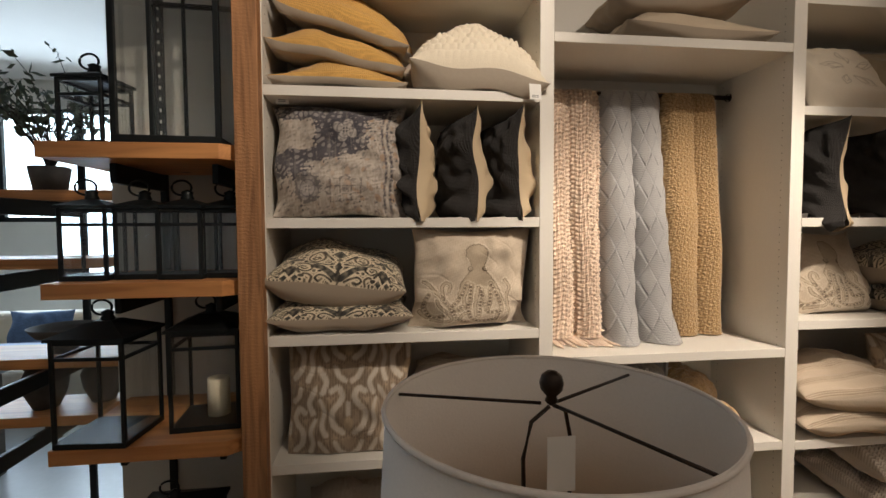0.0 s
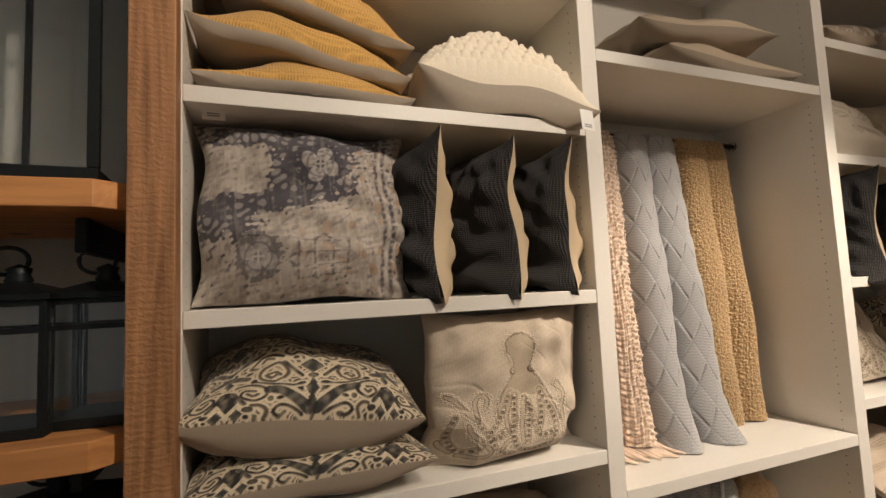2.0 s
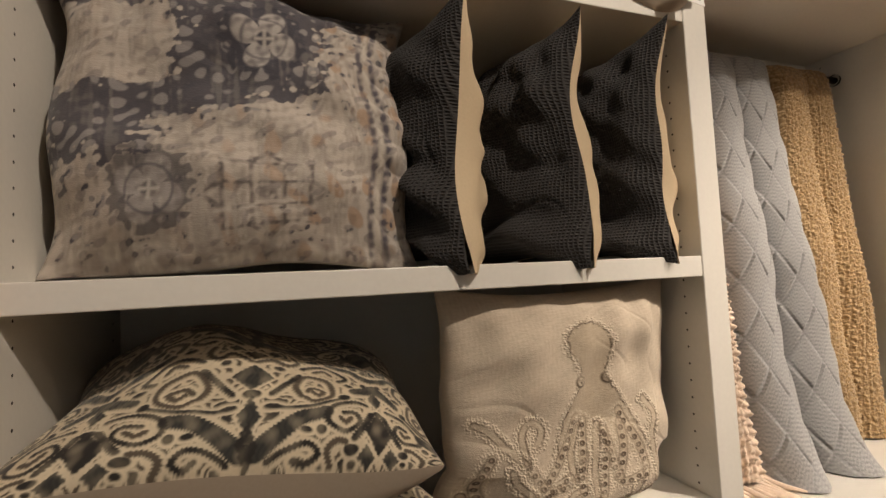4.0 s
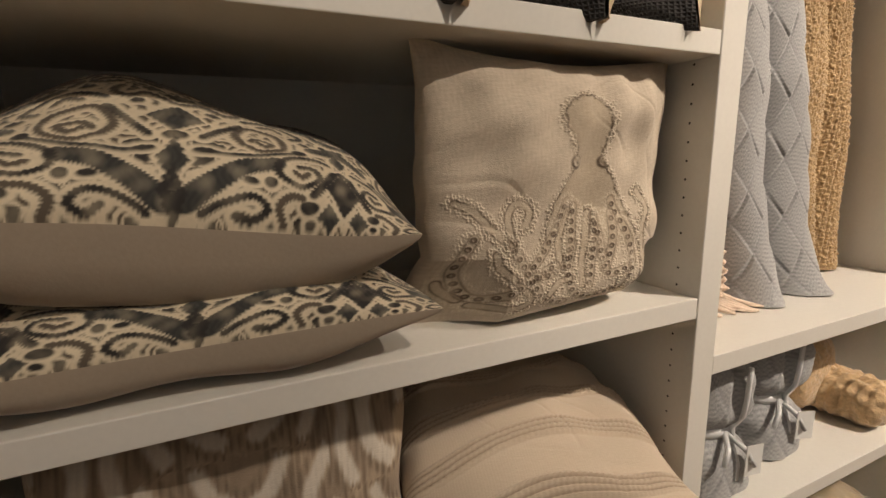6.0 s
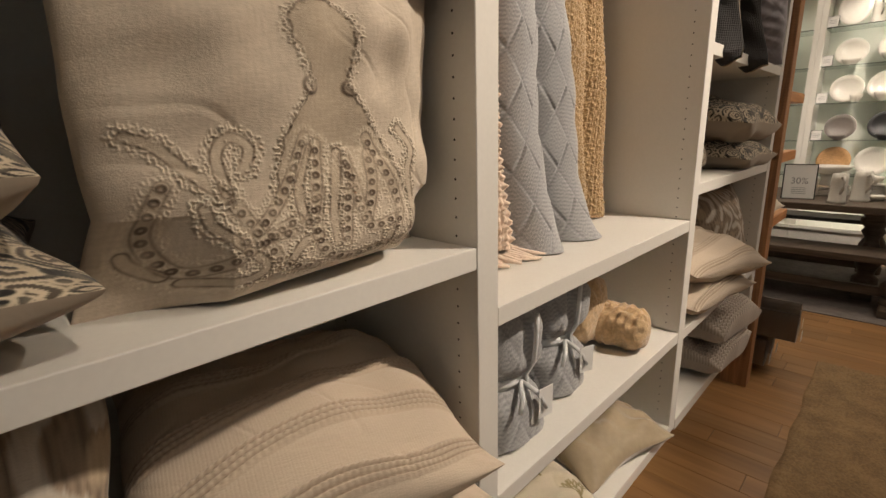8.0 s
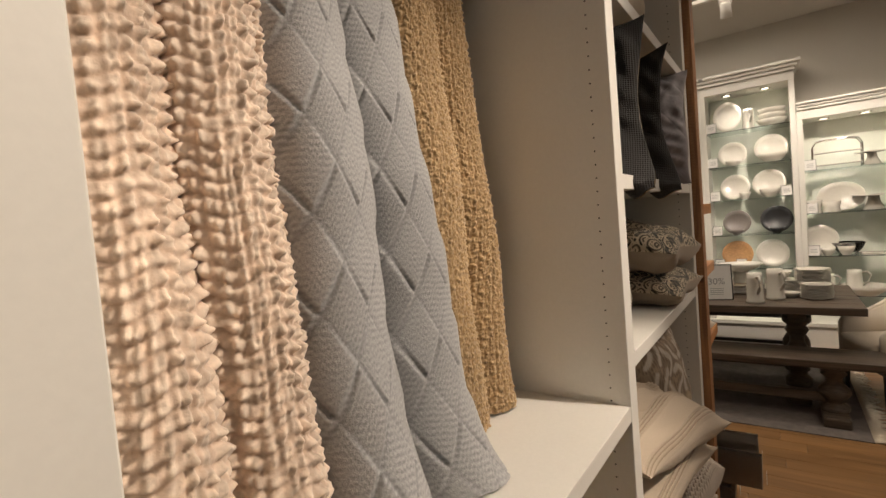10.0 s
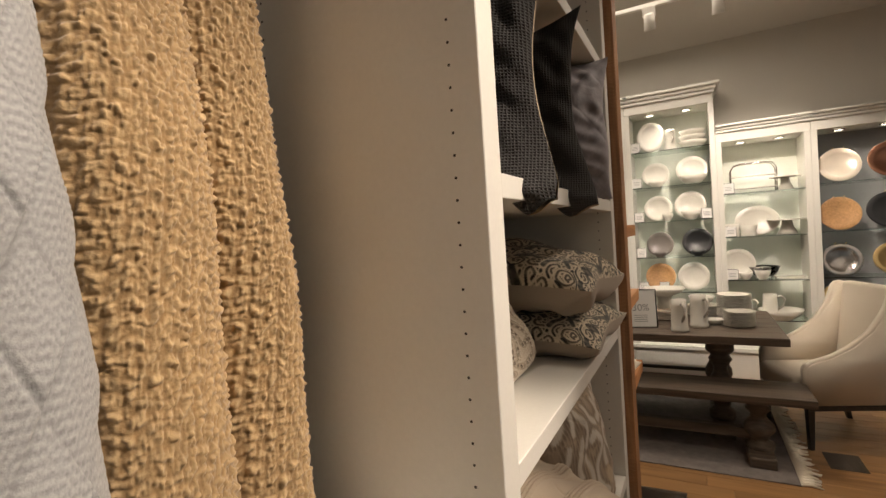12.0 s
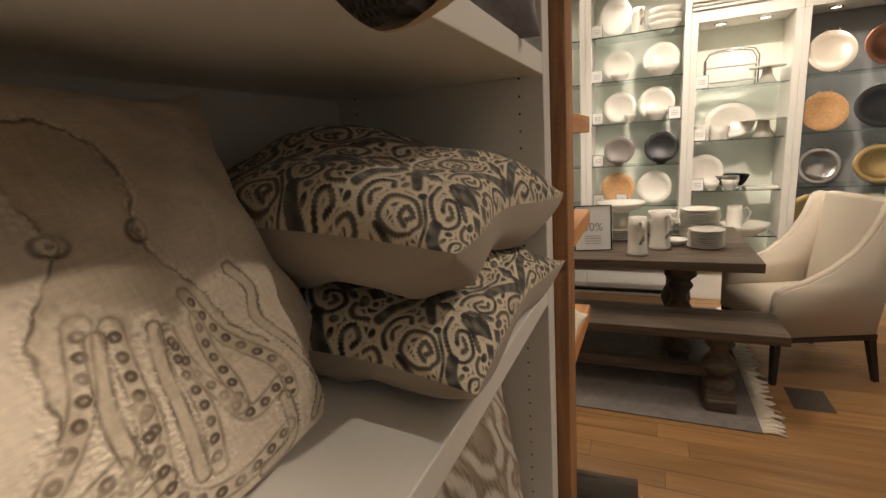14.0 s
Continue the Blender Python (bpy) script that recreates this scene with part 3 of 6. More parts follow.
def octopus(u, v):
    """An appliqued sea creature with frayed raw edges, corded outlines and sewn rings, on plain linen."""
    base = np.asarray((0.50, 0.42, 0.325)) + 0 * u[..., None]
    fray = ripple(u, v, 26, 9, 12)
    tuft = ripple(u, v, 48, 10, 13)
    head = (np.hypot((u - 0.035) / 0.185, (v - 0.47) / 0.20) - 1) * 0.18
    trunk = np.abs(u - 0.045 - 0.06 * np.clip(-v, 0, 1)) - np.interp(v, [-0.45, -0.12, 0.02, 0.17, 0.24, 0.36], [0.40, 0.31, 0.22, 0.115, 0.125, 0.165])
    trunk = np.where((v < 0.40) & (v > -0.45), trunk, 1.0)
    body = np.minimum(head, trunk) + 0.008 * np.sin(u * 60) * np.sin(v * 50)
    on = np.clip(-body * 60, 0, 1)
    rim = step(np.abs(body - 0.004) - 0.016 + 0.010 * fray, 0.02)
    cord = step(np.abs(body + 0.014) - 0.0065, 0.010)
    mesh = 0.5 + 0.5 * np.sin(u * 330) * np.sin(v * 300)
    c = mix(base, (0.40, 0.325, 0.235), on * 0.85)
    c = c * (1 - 0.10 * on * mesh)[..., None]
    c = mix(c, (0.58, 0.50, 0.39), rim * 0.5)
    lift = 0.0008 * on + 0.0028 * rim * (0.5 + 0.5 * tuft)
    dark = 0.75 * cord
    for k, pts in enumerate(RINGED + CORDED):
        d, s = stroke(u, v, pts)
        ringed = k < len(RINGED)
        w = (0.050 if ringed else 0.040) - 0.006 * s
        inside = step(d - w, 0.02)
        raw = step(np.abs(d - w - 0.008) - 0.014 + 0.010 * fray, 0.022) * (0.45 if ringed else 0.9)
        c = mix(c, (0.43, 0.35, 0.255), inside * 0.55)
        c = mix(c, (0.62, 0.54, 0.42), raw * 0.65)
        lift = np.maximum(lift, 0.0008 * inside + 0.0032 * raw * np.clip(0.45 + 0.55 * tuft, 0, 1.3))
        line = step(np.abs(d - w * 0.66) - 0.0055, 0.009)
        dark = np.maximum(dark, (0.55 if ringed else 0.75) * line)
        if ringed:
            ph = (s % 0.068) - 0.034
            ring = np.hypot(ph, d)
            dark = np.maximum(dark, step(ring - 0.021, 0.008) * (1 - 0.55 * step(ring - 0.008, 0.006)))
            lift = lift + 0.0014 * step(np.abs(ring - 0.016) - 0.006, 0.008)
    for x in (-0.075, 0.165):
        ring = np.hypot(u - x, v - 0.17)
        dark = np.maximum(dark, 0.9 * step(np.abs(ring - 0.040) - 0.008, 0.01) + step(ring - 0.012, 0.01))
        lift = lift + 0.002 * step(ring - 0.045, 0.02)
    c = mix(c, (0.085, 0.055, 0.034), np.clip(1.2 * dark, 0, 1) * 0.95 * np.clip(0.80 + 0.28 * ripple(u, v, 7, 5, 33), 0.3, 1))
    slub = 0.03 * ripple(u, v * 0.25, 30, 9, 30) + 0.03 * ripple(u * 0.25, v, 30, 9, 34)
    return c * (1 + slub)[..., None], lift


def rugprint(u, v):
    """A worn carpet print: slate patches on oatmeal, two medallions, a squared motif, threadbare streaks and a border strip."""
    fine, finer = ripple(u, v, 6, 9, 42), ripple(u, v, 14, 11, 46)
    knots = np.sign(np.sin(u * 95)) * np.sign(np.sin(v * 80))
    field = -0.55 + 0 * u
    for x, y, a, b, k in ((0.11, 0.42, 0.34, 0.36, 1.6), (-0.35, 0.78, 0.62, 0.17, 1.5), (-0.22, 0.30, 0.20, 0.34, 1.3), (-0.74, -0.12, 0.30, 0.24, 1.5),
                          (-0.38, 0.06, 0.42, 0.12, 1.3), (0.50, 0.84, 0.30, 0.16, 1.4), (-0.62, 0.38, 0.26, 0.24, -2.0), (0.10, -0.35, 0.5, 0.4, -0.5)):
        field = field + k * np.exp(-((u - x) / a) ** 4 - ((v - y) / b) ** 4)
    field = field + 0.30 * fine + 0.34 * finer + 0.07 * knots
    thread = ripple(u, v * 0.05, 19, 9, 43)
    c = mix((0.47, 0.415, 0.36), (0.30, 0.26, 0.225), 0.40 + 0.35 * thread + 0.35 * finer)
    c = mix(c, (0.36, 0.235, 0.15), 0.75 * np.clip(2.2 * (ripple(u, v, 5, 8, 45) - 0.75), 0, 1) * np.clip(0.6 + u, 0.15, 1))
    flecks = np.clip(3 * (ripple(u, v, 8, 9, 49) - 0.85), 0, 1)
    c = mix(c, (0.16, 0.14, 0.14), flecks * 0.5)
    dusk = np.clip(7 * field, 0, 0.93)
    c = mix(c, (0.050, 0.047, 0.062), dusk)
    sprig = np.clip(4 * (np.abs(ripple(u, v, 8, 8, 48)) - 0.85), 0, 1)
    c = mix(c, (0.34, 0.315, 0.30), sprig * dusk * 0.7)
    for x, y, r, k in ((0.11, 0.46, 0.20, 1.0), (-0.46, -0.54, 0.19, 0.0)):
        d, a = np.hypot(u - x, (v - y) * 0.86) / r, np.arctan2((v - y) * 0.86, u - x)
        petal = np.abs(np.cos(2 * a + 0.785 * (1 - k) + 1.571 * 0.5 * k)) ** 0.6
        c = mix(c, (0.048, 0.045, 0.058), step(d - 1.08 + 0.12 * finer, 0.08) * (0.95 if k else 0.7))
        c = mix(c, (0.46, 0.42, 0.385), step(d - 0.30 - 0.62 * petal, 0.08) * step(0.22 - d, 0.06) * (0.85 if k else 0.6) * np.clip(0.8 + 0.3 * finer, 0.3, 1))
        c = mix(c, (0.10, 0.092, 0.105), step(np.abs(d - 0.62) - 0.035, 0.05) * 0.75)
        c = mix(c, (0.42, 0.38, 0.34), step(np.minimum(np.abs(np.cos(a)), np.abs(np.sin(a))) * d - 0.05, 0.05) * step(d - 0.28, 0.05) * 0.85)
    gx, gy = (u - 0.11) / 0.165, (v + 0.58) / 0.14
    box = np.maximum(np.abs(gx), np.abs(gy))
    lines = step(np.abs(box - 1.35) - 0.07, 0.08) + step(np.abs(np.abs(gx) - 0.5) - 0.06, 0.08) * (box < 1.4) + step(np.abs(np.abs(gy) - 0.5) - 0.06, 0.08) * (box < 1.4)
    lines = lines + step(box - 0.28, 0.1) + step(np.abs(np.abs(gx) + np.abs(gy) - 1.9) - 0.12, 0.1) * (box > 1.4)
    c = mix(c, (0.105, 0.088, 0.085), 0.9 * np.clip(lines, 0, 1) * np.clip(0.7 + 0.45 * finer, 0.1, 1))
    gx, gy = (u * 6.0) % 1 - 0.5, (v * 5.2 + 0.3) % 1 - 0.5
    dabs = step(np.maximum(np.abs(gx) * 1.3, np.abs(gy)) - 0.20 + 0.10 * fine, 0.08)
    c = mix(c, (0.17, 0.125, 0.10), dabs * np.clip(3 * (u - 0.30), 0, 0.75) * np.clip(0.5 + 0.6 * fine, 0, 1))
    c = mix(c, (0.50, 0.45, 0.39), 0.5 * np.clip(thread + 0.4 * finer - 0.55, 0, 1) * (1 - 0.7 * dusk))
    for x, w, tone in ((0.70, 0.018, (0.10, 0.085, 0.095)), (0.745, 0.014, (0.50, 0.45, 0.38)), (0.79, 0.020, (0.085, 0.075, 0.09))):
        c = mix(c, tone, step(np.abs(u - x) - w, 0.02) * np.clip(0.75 + 0.4 * finer, 0.2, 1))
    # darker brown towards the bottom edge, broken up by the fine field
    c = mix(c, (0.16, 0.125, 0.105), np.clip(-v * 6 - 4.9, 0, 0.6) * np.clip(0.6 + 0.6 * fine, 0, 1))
    crush = np.abs(np.sin(v * 15 + 2.5 * np.sin(u * 9))) * np.clip((u - 0.70) * 5, 0, 1)
    tucked = np.exp(-((u - 0.05 - 0.5 * (v + 1)) / 0.05) ** 2) * np.clip((-v - 0.72) * 5, 0, 1)
    return c, 0.012 * crush - 0.014 * tucked


def ikat(u, v):
    """Mirrored flames and curls in off-white on taupe, feathered along the threads, with brown shadows."""
    jag = 0.010 * ripple(u * 4, v * 0.25, 8, 8, 50)
    p = np.abs((u * 1.05 + 0.5) % 1.0 - 0.5)
    odd = np.floor(u * 1.05 + 0.5) % 2
    q = (v * 0.98 + jag + 0.32 * odd + 0.62) % 1.24 - 0.62
    white, brown = 0 * u, 0 * u
    for pts, w, k in ((((0.10, -0.52), (0.24, -0.38), (0.27, -0.16), (0.16, -0.02), (0.10, 0.10), (0.17, 0.22), (0.28, 0.18)), 0.062, 0.0),
                      (((0.36, -0.55), (0.43, -0.36), (0.40, -0.14), (0.46, 0.05)), 0.055, 0.02),
                      (((0.42, 0.16), (0.36, 0.32), (0.42, 0.46), (0.48, 0.56)), 0.060, 0.01),
                      (((0.06, 0.34), (0.16, 0.42), (0.22, 0.56)), 0.058, 0.02), (((0.0, -0.20), (0.0, -0.02)), 0.052, 0.0)):
        d, s = stroke(p, q, pts)
        w = 0.74 * w
        white = np.maximum(white, step(d - w + k * s, 0.026))
        brown = np.maximum(brown, step(np.abs(d - w - 0.036) - 0.026, 0.03))
    ground = mix((0.27, 0.205, 0.145), (0.37, 0.285, 0.20), 0.5 + 0.5 * np.sin(9 * q + 6 * p))
    c = mix(ground, (0.155, 0.112, 0.078), brown * (0.55 + 0.35 * np.sin(150 * u)) * (1 - white))
    c = mix(c, (0.54, 0.485, 0.41), white * 0.85)
    eye = step(np.hypot(p / 0.07, (q + 0.36) / 0.12) * 0.07 - 0.07, 0.03)
    c = mix(c, (0.43, 0.33, 0.22), eye)
    return c * (1 + 0.05 * ripple(u * 3, v * 0.3, 9, 6, 52))[..., None], 0.0010 * np.sin(150 * u) * brown


def stripes(u, v):
    """Fine-ribbed cotton with bands of four gathered pleats."""
    w = v - 0.10 * u + 0.015 * ripple(u, v, 1.2, 4, 60)
    ph = (w * 2.55 + 0.72) % 1.0
    band = np.clip(14 * (0.20 - np.abs(ph - 0.5)), 0, 1)
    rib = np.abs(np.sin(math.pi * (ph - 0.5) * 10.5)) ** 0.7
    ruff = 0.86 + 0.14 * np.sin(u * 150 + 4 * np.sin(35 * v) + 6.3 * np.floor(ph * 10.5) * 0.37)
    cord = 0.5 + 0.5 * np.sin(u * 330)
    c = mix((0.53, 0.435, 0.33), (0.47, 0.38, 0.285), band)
    # crease shade between the pleats, painted as dark brown lines
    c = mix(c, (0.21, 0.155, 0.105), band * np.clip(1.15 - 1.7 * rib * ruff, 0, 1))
    c = c * (1 - 0.06 * (1 - band) * cord)[..., None]
    return c, 0.0090 * band * rib * ruff + 0.0007 * (1 - band) * cord


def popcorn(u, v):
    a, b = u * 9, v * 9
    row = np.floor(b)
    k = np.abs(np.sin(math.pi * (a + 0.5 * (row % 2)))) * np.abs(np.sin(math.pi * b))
    # tint darkens between the bumps, a painted copy of their shadows
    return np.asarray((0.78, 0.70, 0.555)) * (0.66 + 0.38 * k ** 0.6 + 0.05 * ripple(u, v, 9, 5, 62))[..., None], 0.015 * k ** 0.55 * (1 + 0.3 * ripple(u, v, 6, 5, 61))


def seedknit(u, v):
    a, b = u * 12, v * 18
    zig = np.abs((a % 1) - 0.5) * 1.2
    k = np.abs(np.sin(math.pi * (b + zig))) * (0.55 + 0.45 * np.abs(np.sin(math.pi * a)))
    # low places between stitches get a darker tint in place of real shade
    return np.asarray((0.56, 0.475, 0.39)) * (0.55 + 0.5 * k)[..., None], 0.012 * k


def quilted(u, v):
    d = np.abs(np.sin(4.2 * (u + v))) * np.abs(np.sin(4.2 * (u - v)))
    k = d ** 0.5
    return np.asarray((0.15, 0.135, 0.145)) * (0.75 + 0.4 * np.clip(ripple(u, v, 5, 6, 70), -1, 1))[..., None], 0.010 * k + 0.003 * ripple(u, v, 4, 6, 71)


def starfish(u, v):
    c = np.asarray((0.66, 0.585, 0.475)) + 0 * u[..., None]
    lift, dark = 0 * u, 0 * u
    for k in range(5):
        a = 1.57 + k * 1.2566
        for w, r0, r1 in ((0.05, 0.14, 0.48), (0.085, 0.16, 0.62)):
            x, y = u * math.cos(a) + v * math.sin(a), -u * math.sin(a) + v * math.cos(a)
            d = np.abs(y) - w * np.sin(np.clip((x - r0) / (r1 - r0), 0, 1) * math.pi)
            dark = np.maximum(dark, step(np.abs(d) - 0.010, 0.012) * ((x > r0) & (x < r1)))
    return mix(c, (0.36, 0.30, 0.23), dark * 0.85), lift + 0.002 * dark


def coral(u, v):
    """Branching sea-fan sprigs in olive on cream."""
    g = np.random.RandomState(8)
    best = np.full(u.shape, 9.0)
    for cx, cy, a0 in ((-0.55, -0.75, 1.9), (0.05, -0.85, 1.35), (0.6, -0.6, 1.2), (-0.3, 0.05, 1.75), (0.42, 0.15, 1.5), (-0.8, 0.2, 1.3)):
        todo = [(cx, cy, a0, 0.22, 0)]
        while todo:
            x, y, a, s, lev = todo.pop()
            x1, y1 = x + s * math.cos(a), y + s * math.sin(a)
            d, _ = stroke(u, v, [(x, y), ((x + x1) / 2 + 0.01, (y + y1) / 2), (x1, y1)])
            best = np.minimum(best, d - 0.018 + 0.002 * lev)
            if lev < 3:
                for t in (-0.55, 0.0, 0.5):
                    if lev < 2 or t:
                        todo.append((x1, y1, a + t + 0.3 * (g.rand() - 0.5), s * 0.68, lev + 1))
    return mix((0.60, 0.53, 0.40), (0.25, 0.20, 0.085), step(best, 0.015)), 0 * u


# ---- pillows, bay by bay ----
SUZ = dict(w=0.545, h=0.49, front=SOFTPRINT, back=TAUPE, n=380, pattern=suzani, pin=0.08, crease=0.002, sharp=0.50, under=0.27, sway=0.004)
OCT = dict(w=0.515, front=LINEN, back=TANLINEN, n=460, pattern=octopus, pin=0.11, crease=0.0035, sharp=0.44, tuck=0.075, bend=0.018, sway=0.004)
BLK = dict(w=0.46, h=0.43, t=0.15, front=BLACKK, back=TANBACK, n=120, pin=0.13, crease=0.008, foot=0.96, belly=0.035, skew=0.015, slump=0.016, under=0.42)
L_SUZ = "cream pillow embroidered with black scrolls, lying in a stack"
L_OCT = "natural linen pillow with an appliqued octopus, standing on the shelf"
L_BLK = "black chunky-woven pillow with tan cotton back, standing on edge"

# bay of the grey carpet pillow
for k, (x, y, z, ry, t) in enumerate(((0.265, 0.235, 2.232, 1, 0.15), (0.268, 0.245, 2.345, 10, 0.19), (0.305, 0.26, 2.482, 17, 0.21))):
    cushion("mustard boucle pillow with grey satin back, lying in a stack", pose(x, y, z, 5 + 5 * k, ry, 2 - 2 * k), 0.53, 0.47, t, MUSTARD, SATIN, seed=k * 3 + 1, n=60, crease=0.005, flat=0.32, under=0.3)
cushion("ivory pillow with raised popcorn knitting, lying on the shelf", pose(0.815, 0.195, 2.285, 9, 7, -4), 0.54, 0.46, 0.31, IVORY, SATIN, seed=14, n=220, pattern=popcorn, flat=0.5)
cushion("tan knitted pillow lying behind another on the shelf", pose(0.72, 0.31, 2.30, 12, 4, 0), 0.44, 0.30, 0.17, OATKNIT, SATIN, seed=15)
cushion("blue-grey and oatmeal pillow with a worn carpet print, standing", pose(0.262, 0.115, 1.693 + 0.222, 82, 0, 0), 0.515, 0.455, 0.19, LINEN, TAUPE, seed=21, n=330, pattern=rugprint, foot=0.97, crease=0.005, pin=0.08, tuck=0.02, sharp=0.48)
for k, (x, rz) in enumerate(((0.535, -81), (0.742, -79), (0.920, -79))):
    cushion(L_BLK, pose(x, 0.195, 1.693 + 0.204, 90, 0, rz), seed=30 + 4 * k, droop=0.026, **BLK)
cushion(L_SUZ, pose(0.262, 0.225, 1.249 + 0.066, 0.5, 0, 0), t=0.145, seed=41, flat=0.9, **SUZ)
cushion(L_SUZ, pose(0.252, 0.224, 1.472, 8, 6.5, 1), t=0.22, seed=44, flat=0.85, **SUZ)
cushion(L_OCT, pose(0.783, 0.090, 1.452, 87, 0, 3), h=0.42, t=0.15, taper=0.06, foot=0.955, seed=47, **OCT)
cushion("taupe and white ikat pillow with feathered flames, standing", pose(0.285, 0.13, 0.757 + 0.2, 80, 0, 0), 0.50, 0.46, 0.17, LINEN, TAUPE, seed=51, n=180, pattern=ikat, foot=0.88)
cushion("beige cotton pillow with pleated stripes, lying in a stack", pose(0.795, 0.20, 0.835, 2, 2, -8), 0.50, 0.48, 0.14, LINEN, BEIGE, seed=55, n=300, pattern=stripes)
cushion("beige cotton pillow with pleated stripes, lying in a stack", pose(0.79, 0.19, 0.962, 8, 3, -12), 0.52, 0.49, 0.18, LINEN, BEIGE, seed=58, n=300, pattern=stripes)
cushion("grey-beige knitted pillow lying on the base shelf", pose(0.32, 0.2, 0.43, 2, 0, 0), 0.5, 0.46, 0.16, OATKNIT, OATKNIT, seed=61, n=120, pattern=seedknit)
cushion("beige cotton pillow lying in a stack above the mustard ones", pose(0.45, 0.22, 2.70, 2, 0, 0), 0.5, 0.44, 0.14, TAUPE, SATIN, seed=64)

# bay of the throws
cushion("plain beige linen pillow lying on a high shelf", pose(1.755, 0.235, 2.495, 3, 0, 2), 0.70, 0.42, 0.15, BEIGE, TAUPE, seed=71, n=64)
cushion("beige pillow with a brown fringed edge, lying on another", pose(1.70, 0.26, 2.63, 6, 2, -6), 0.62, 0.42, 0.14, BEIGE, TAUPE, seed=74, n=64)
cushion("cream pillow printed with olive coral branches, lying on the base shelf", pose(1.40, 0.15, 0.385, 8, 0, -14), 0.44, 0.40, 0.12, LINEN, OLIVE, seed=81, n=200, pattern=coral)
cushion("olive-gold velvet pillow lying on the base shelf", pose(1.87, 0.20, 0.405, 6, 0, -10), 0.46, 0.42, 0.12, OLIVE, OLIVE, seed=84, crease=0.009)

# bay of the starfish pillow
cushion("brown and cream printed pillow lying on a high shelf", pose(2.48, 0.23, 2.70, 4, -6, 0), 0.5, 0.45, 0.16, SOFTPRINT, TAUPE, seed=90, n=120, pattern=ikat)
cushion("grey satin pillow lying on a high shelf", pose(2.82, 0.2, 2.69, 4, 6, 0), 0.5, 0.42, 0.16, GREYV, SATIN, seed=92)
cushion("white pillow with an embroidered starfish, leaning on the shelf", pose(2.50, 0.15, 2.160 + 0.155, 58, 0, 4), 0.46, 0.42, 0.15, LINEN, SATIN, seed=94, n=140, pattern=starfish, foot=0.9)
cushion("tan pillow standing behind the starfish pillow", pose(2.92, 0.22, 2.160 + 0.17, 70, 0, 0), 0.5, 0.38, 0.15, OLIVE, TAUPE, seed=96)
for k, (x, rz) in enumerate(((2.345, -84), (2.665, -82))):
    cushion(L_BLK, pose(x, 0.19, 1.688 + 0.204, 88, 0, rz), seed=100 + 4 * k, droop=0.080, **BLK)
cushion("slate-grey crushed velvet quilted pillow, standing on edge", pose(3.02, 0.19, 1.688 + 0.215, 88, 0, -70), 0.47, 0.46, 0.20, GREYV, GREYV, seed=109, n=150, pattern=quilted, foot=0.95)
cushion(L_OCT, pose(2.540, 0.245, 1.420, 62, 0, 4), h=0.44, t=0.14, foot=0.88, taper=0.0, seed=112, **OCT)
cushion(L_SUZ, pose(3.015, 0.215, 1.244 + 0.060, 3, 0, 0), t=0.15, seed=115, flat=0.9, **SUZ)
cushion(L_SUZ, pose(3.015, 0.222, 1.452, 4, 1, -1), t=0.20, seed=118, flat=0.85, **SUZ)
cushion("taupe and white ikat pillow with feathered flames, standing", pose(2.99, 0.12, 0.715 + 0.2, 78, 0, -4), 0.50, 0.46, 0.17, LINEN, TAUPE, seed=121, n=180, pattern=ikat, foot=0.88)
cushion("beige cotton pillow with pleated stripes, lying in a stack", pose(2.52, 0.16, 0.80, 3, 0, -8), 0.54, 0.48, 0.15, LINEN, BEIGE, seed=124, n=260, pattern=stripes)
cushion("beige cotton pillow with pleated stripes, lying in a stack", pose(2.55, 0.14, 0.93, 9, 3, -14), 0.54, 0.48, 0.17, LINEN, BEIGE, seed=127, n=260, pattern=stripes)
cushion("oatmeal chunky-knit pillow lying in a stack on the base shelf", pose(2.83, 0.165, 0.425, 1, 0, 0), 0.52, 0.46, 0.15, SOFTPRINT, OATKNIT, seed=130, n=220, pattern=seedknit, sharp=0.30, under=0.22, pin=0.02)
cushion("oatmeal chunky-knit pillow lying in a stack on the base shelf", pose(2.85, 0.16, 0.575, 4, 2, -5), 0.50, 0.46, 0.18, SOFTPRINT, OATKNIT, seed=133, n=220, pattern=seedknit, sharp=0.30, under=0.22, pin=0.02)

# ---- throws over the rail ----


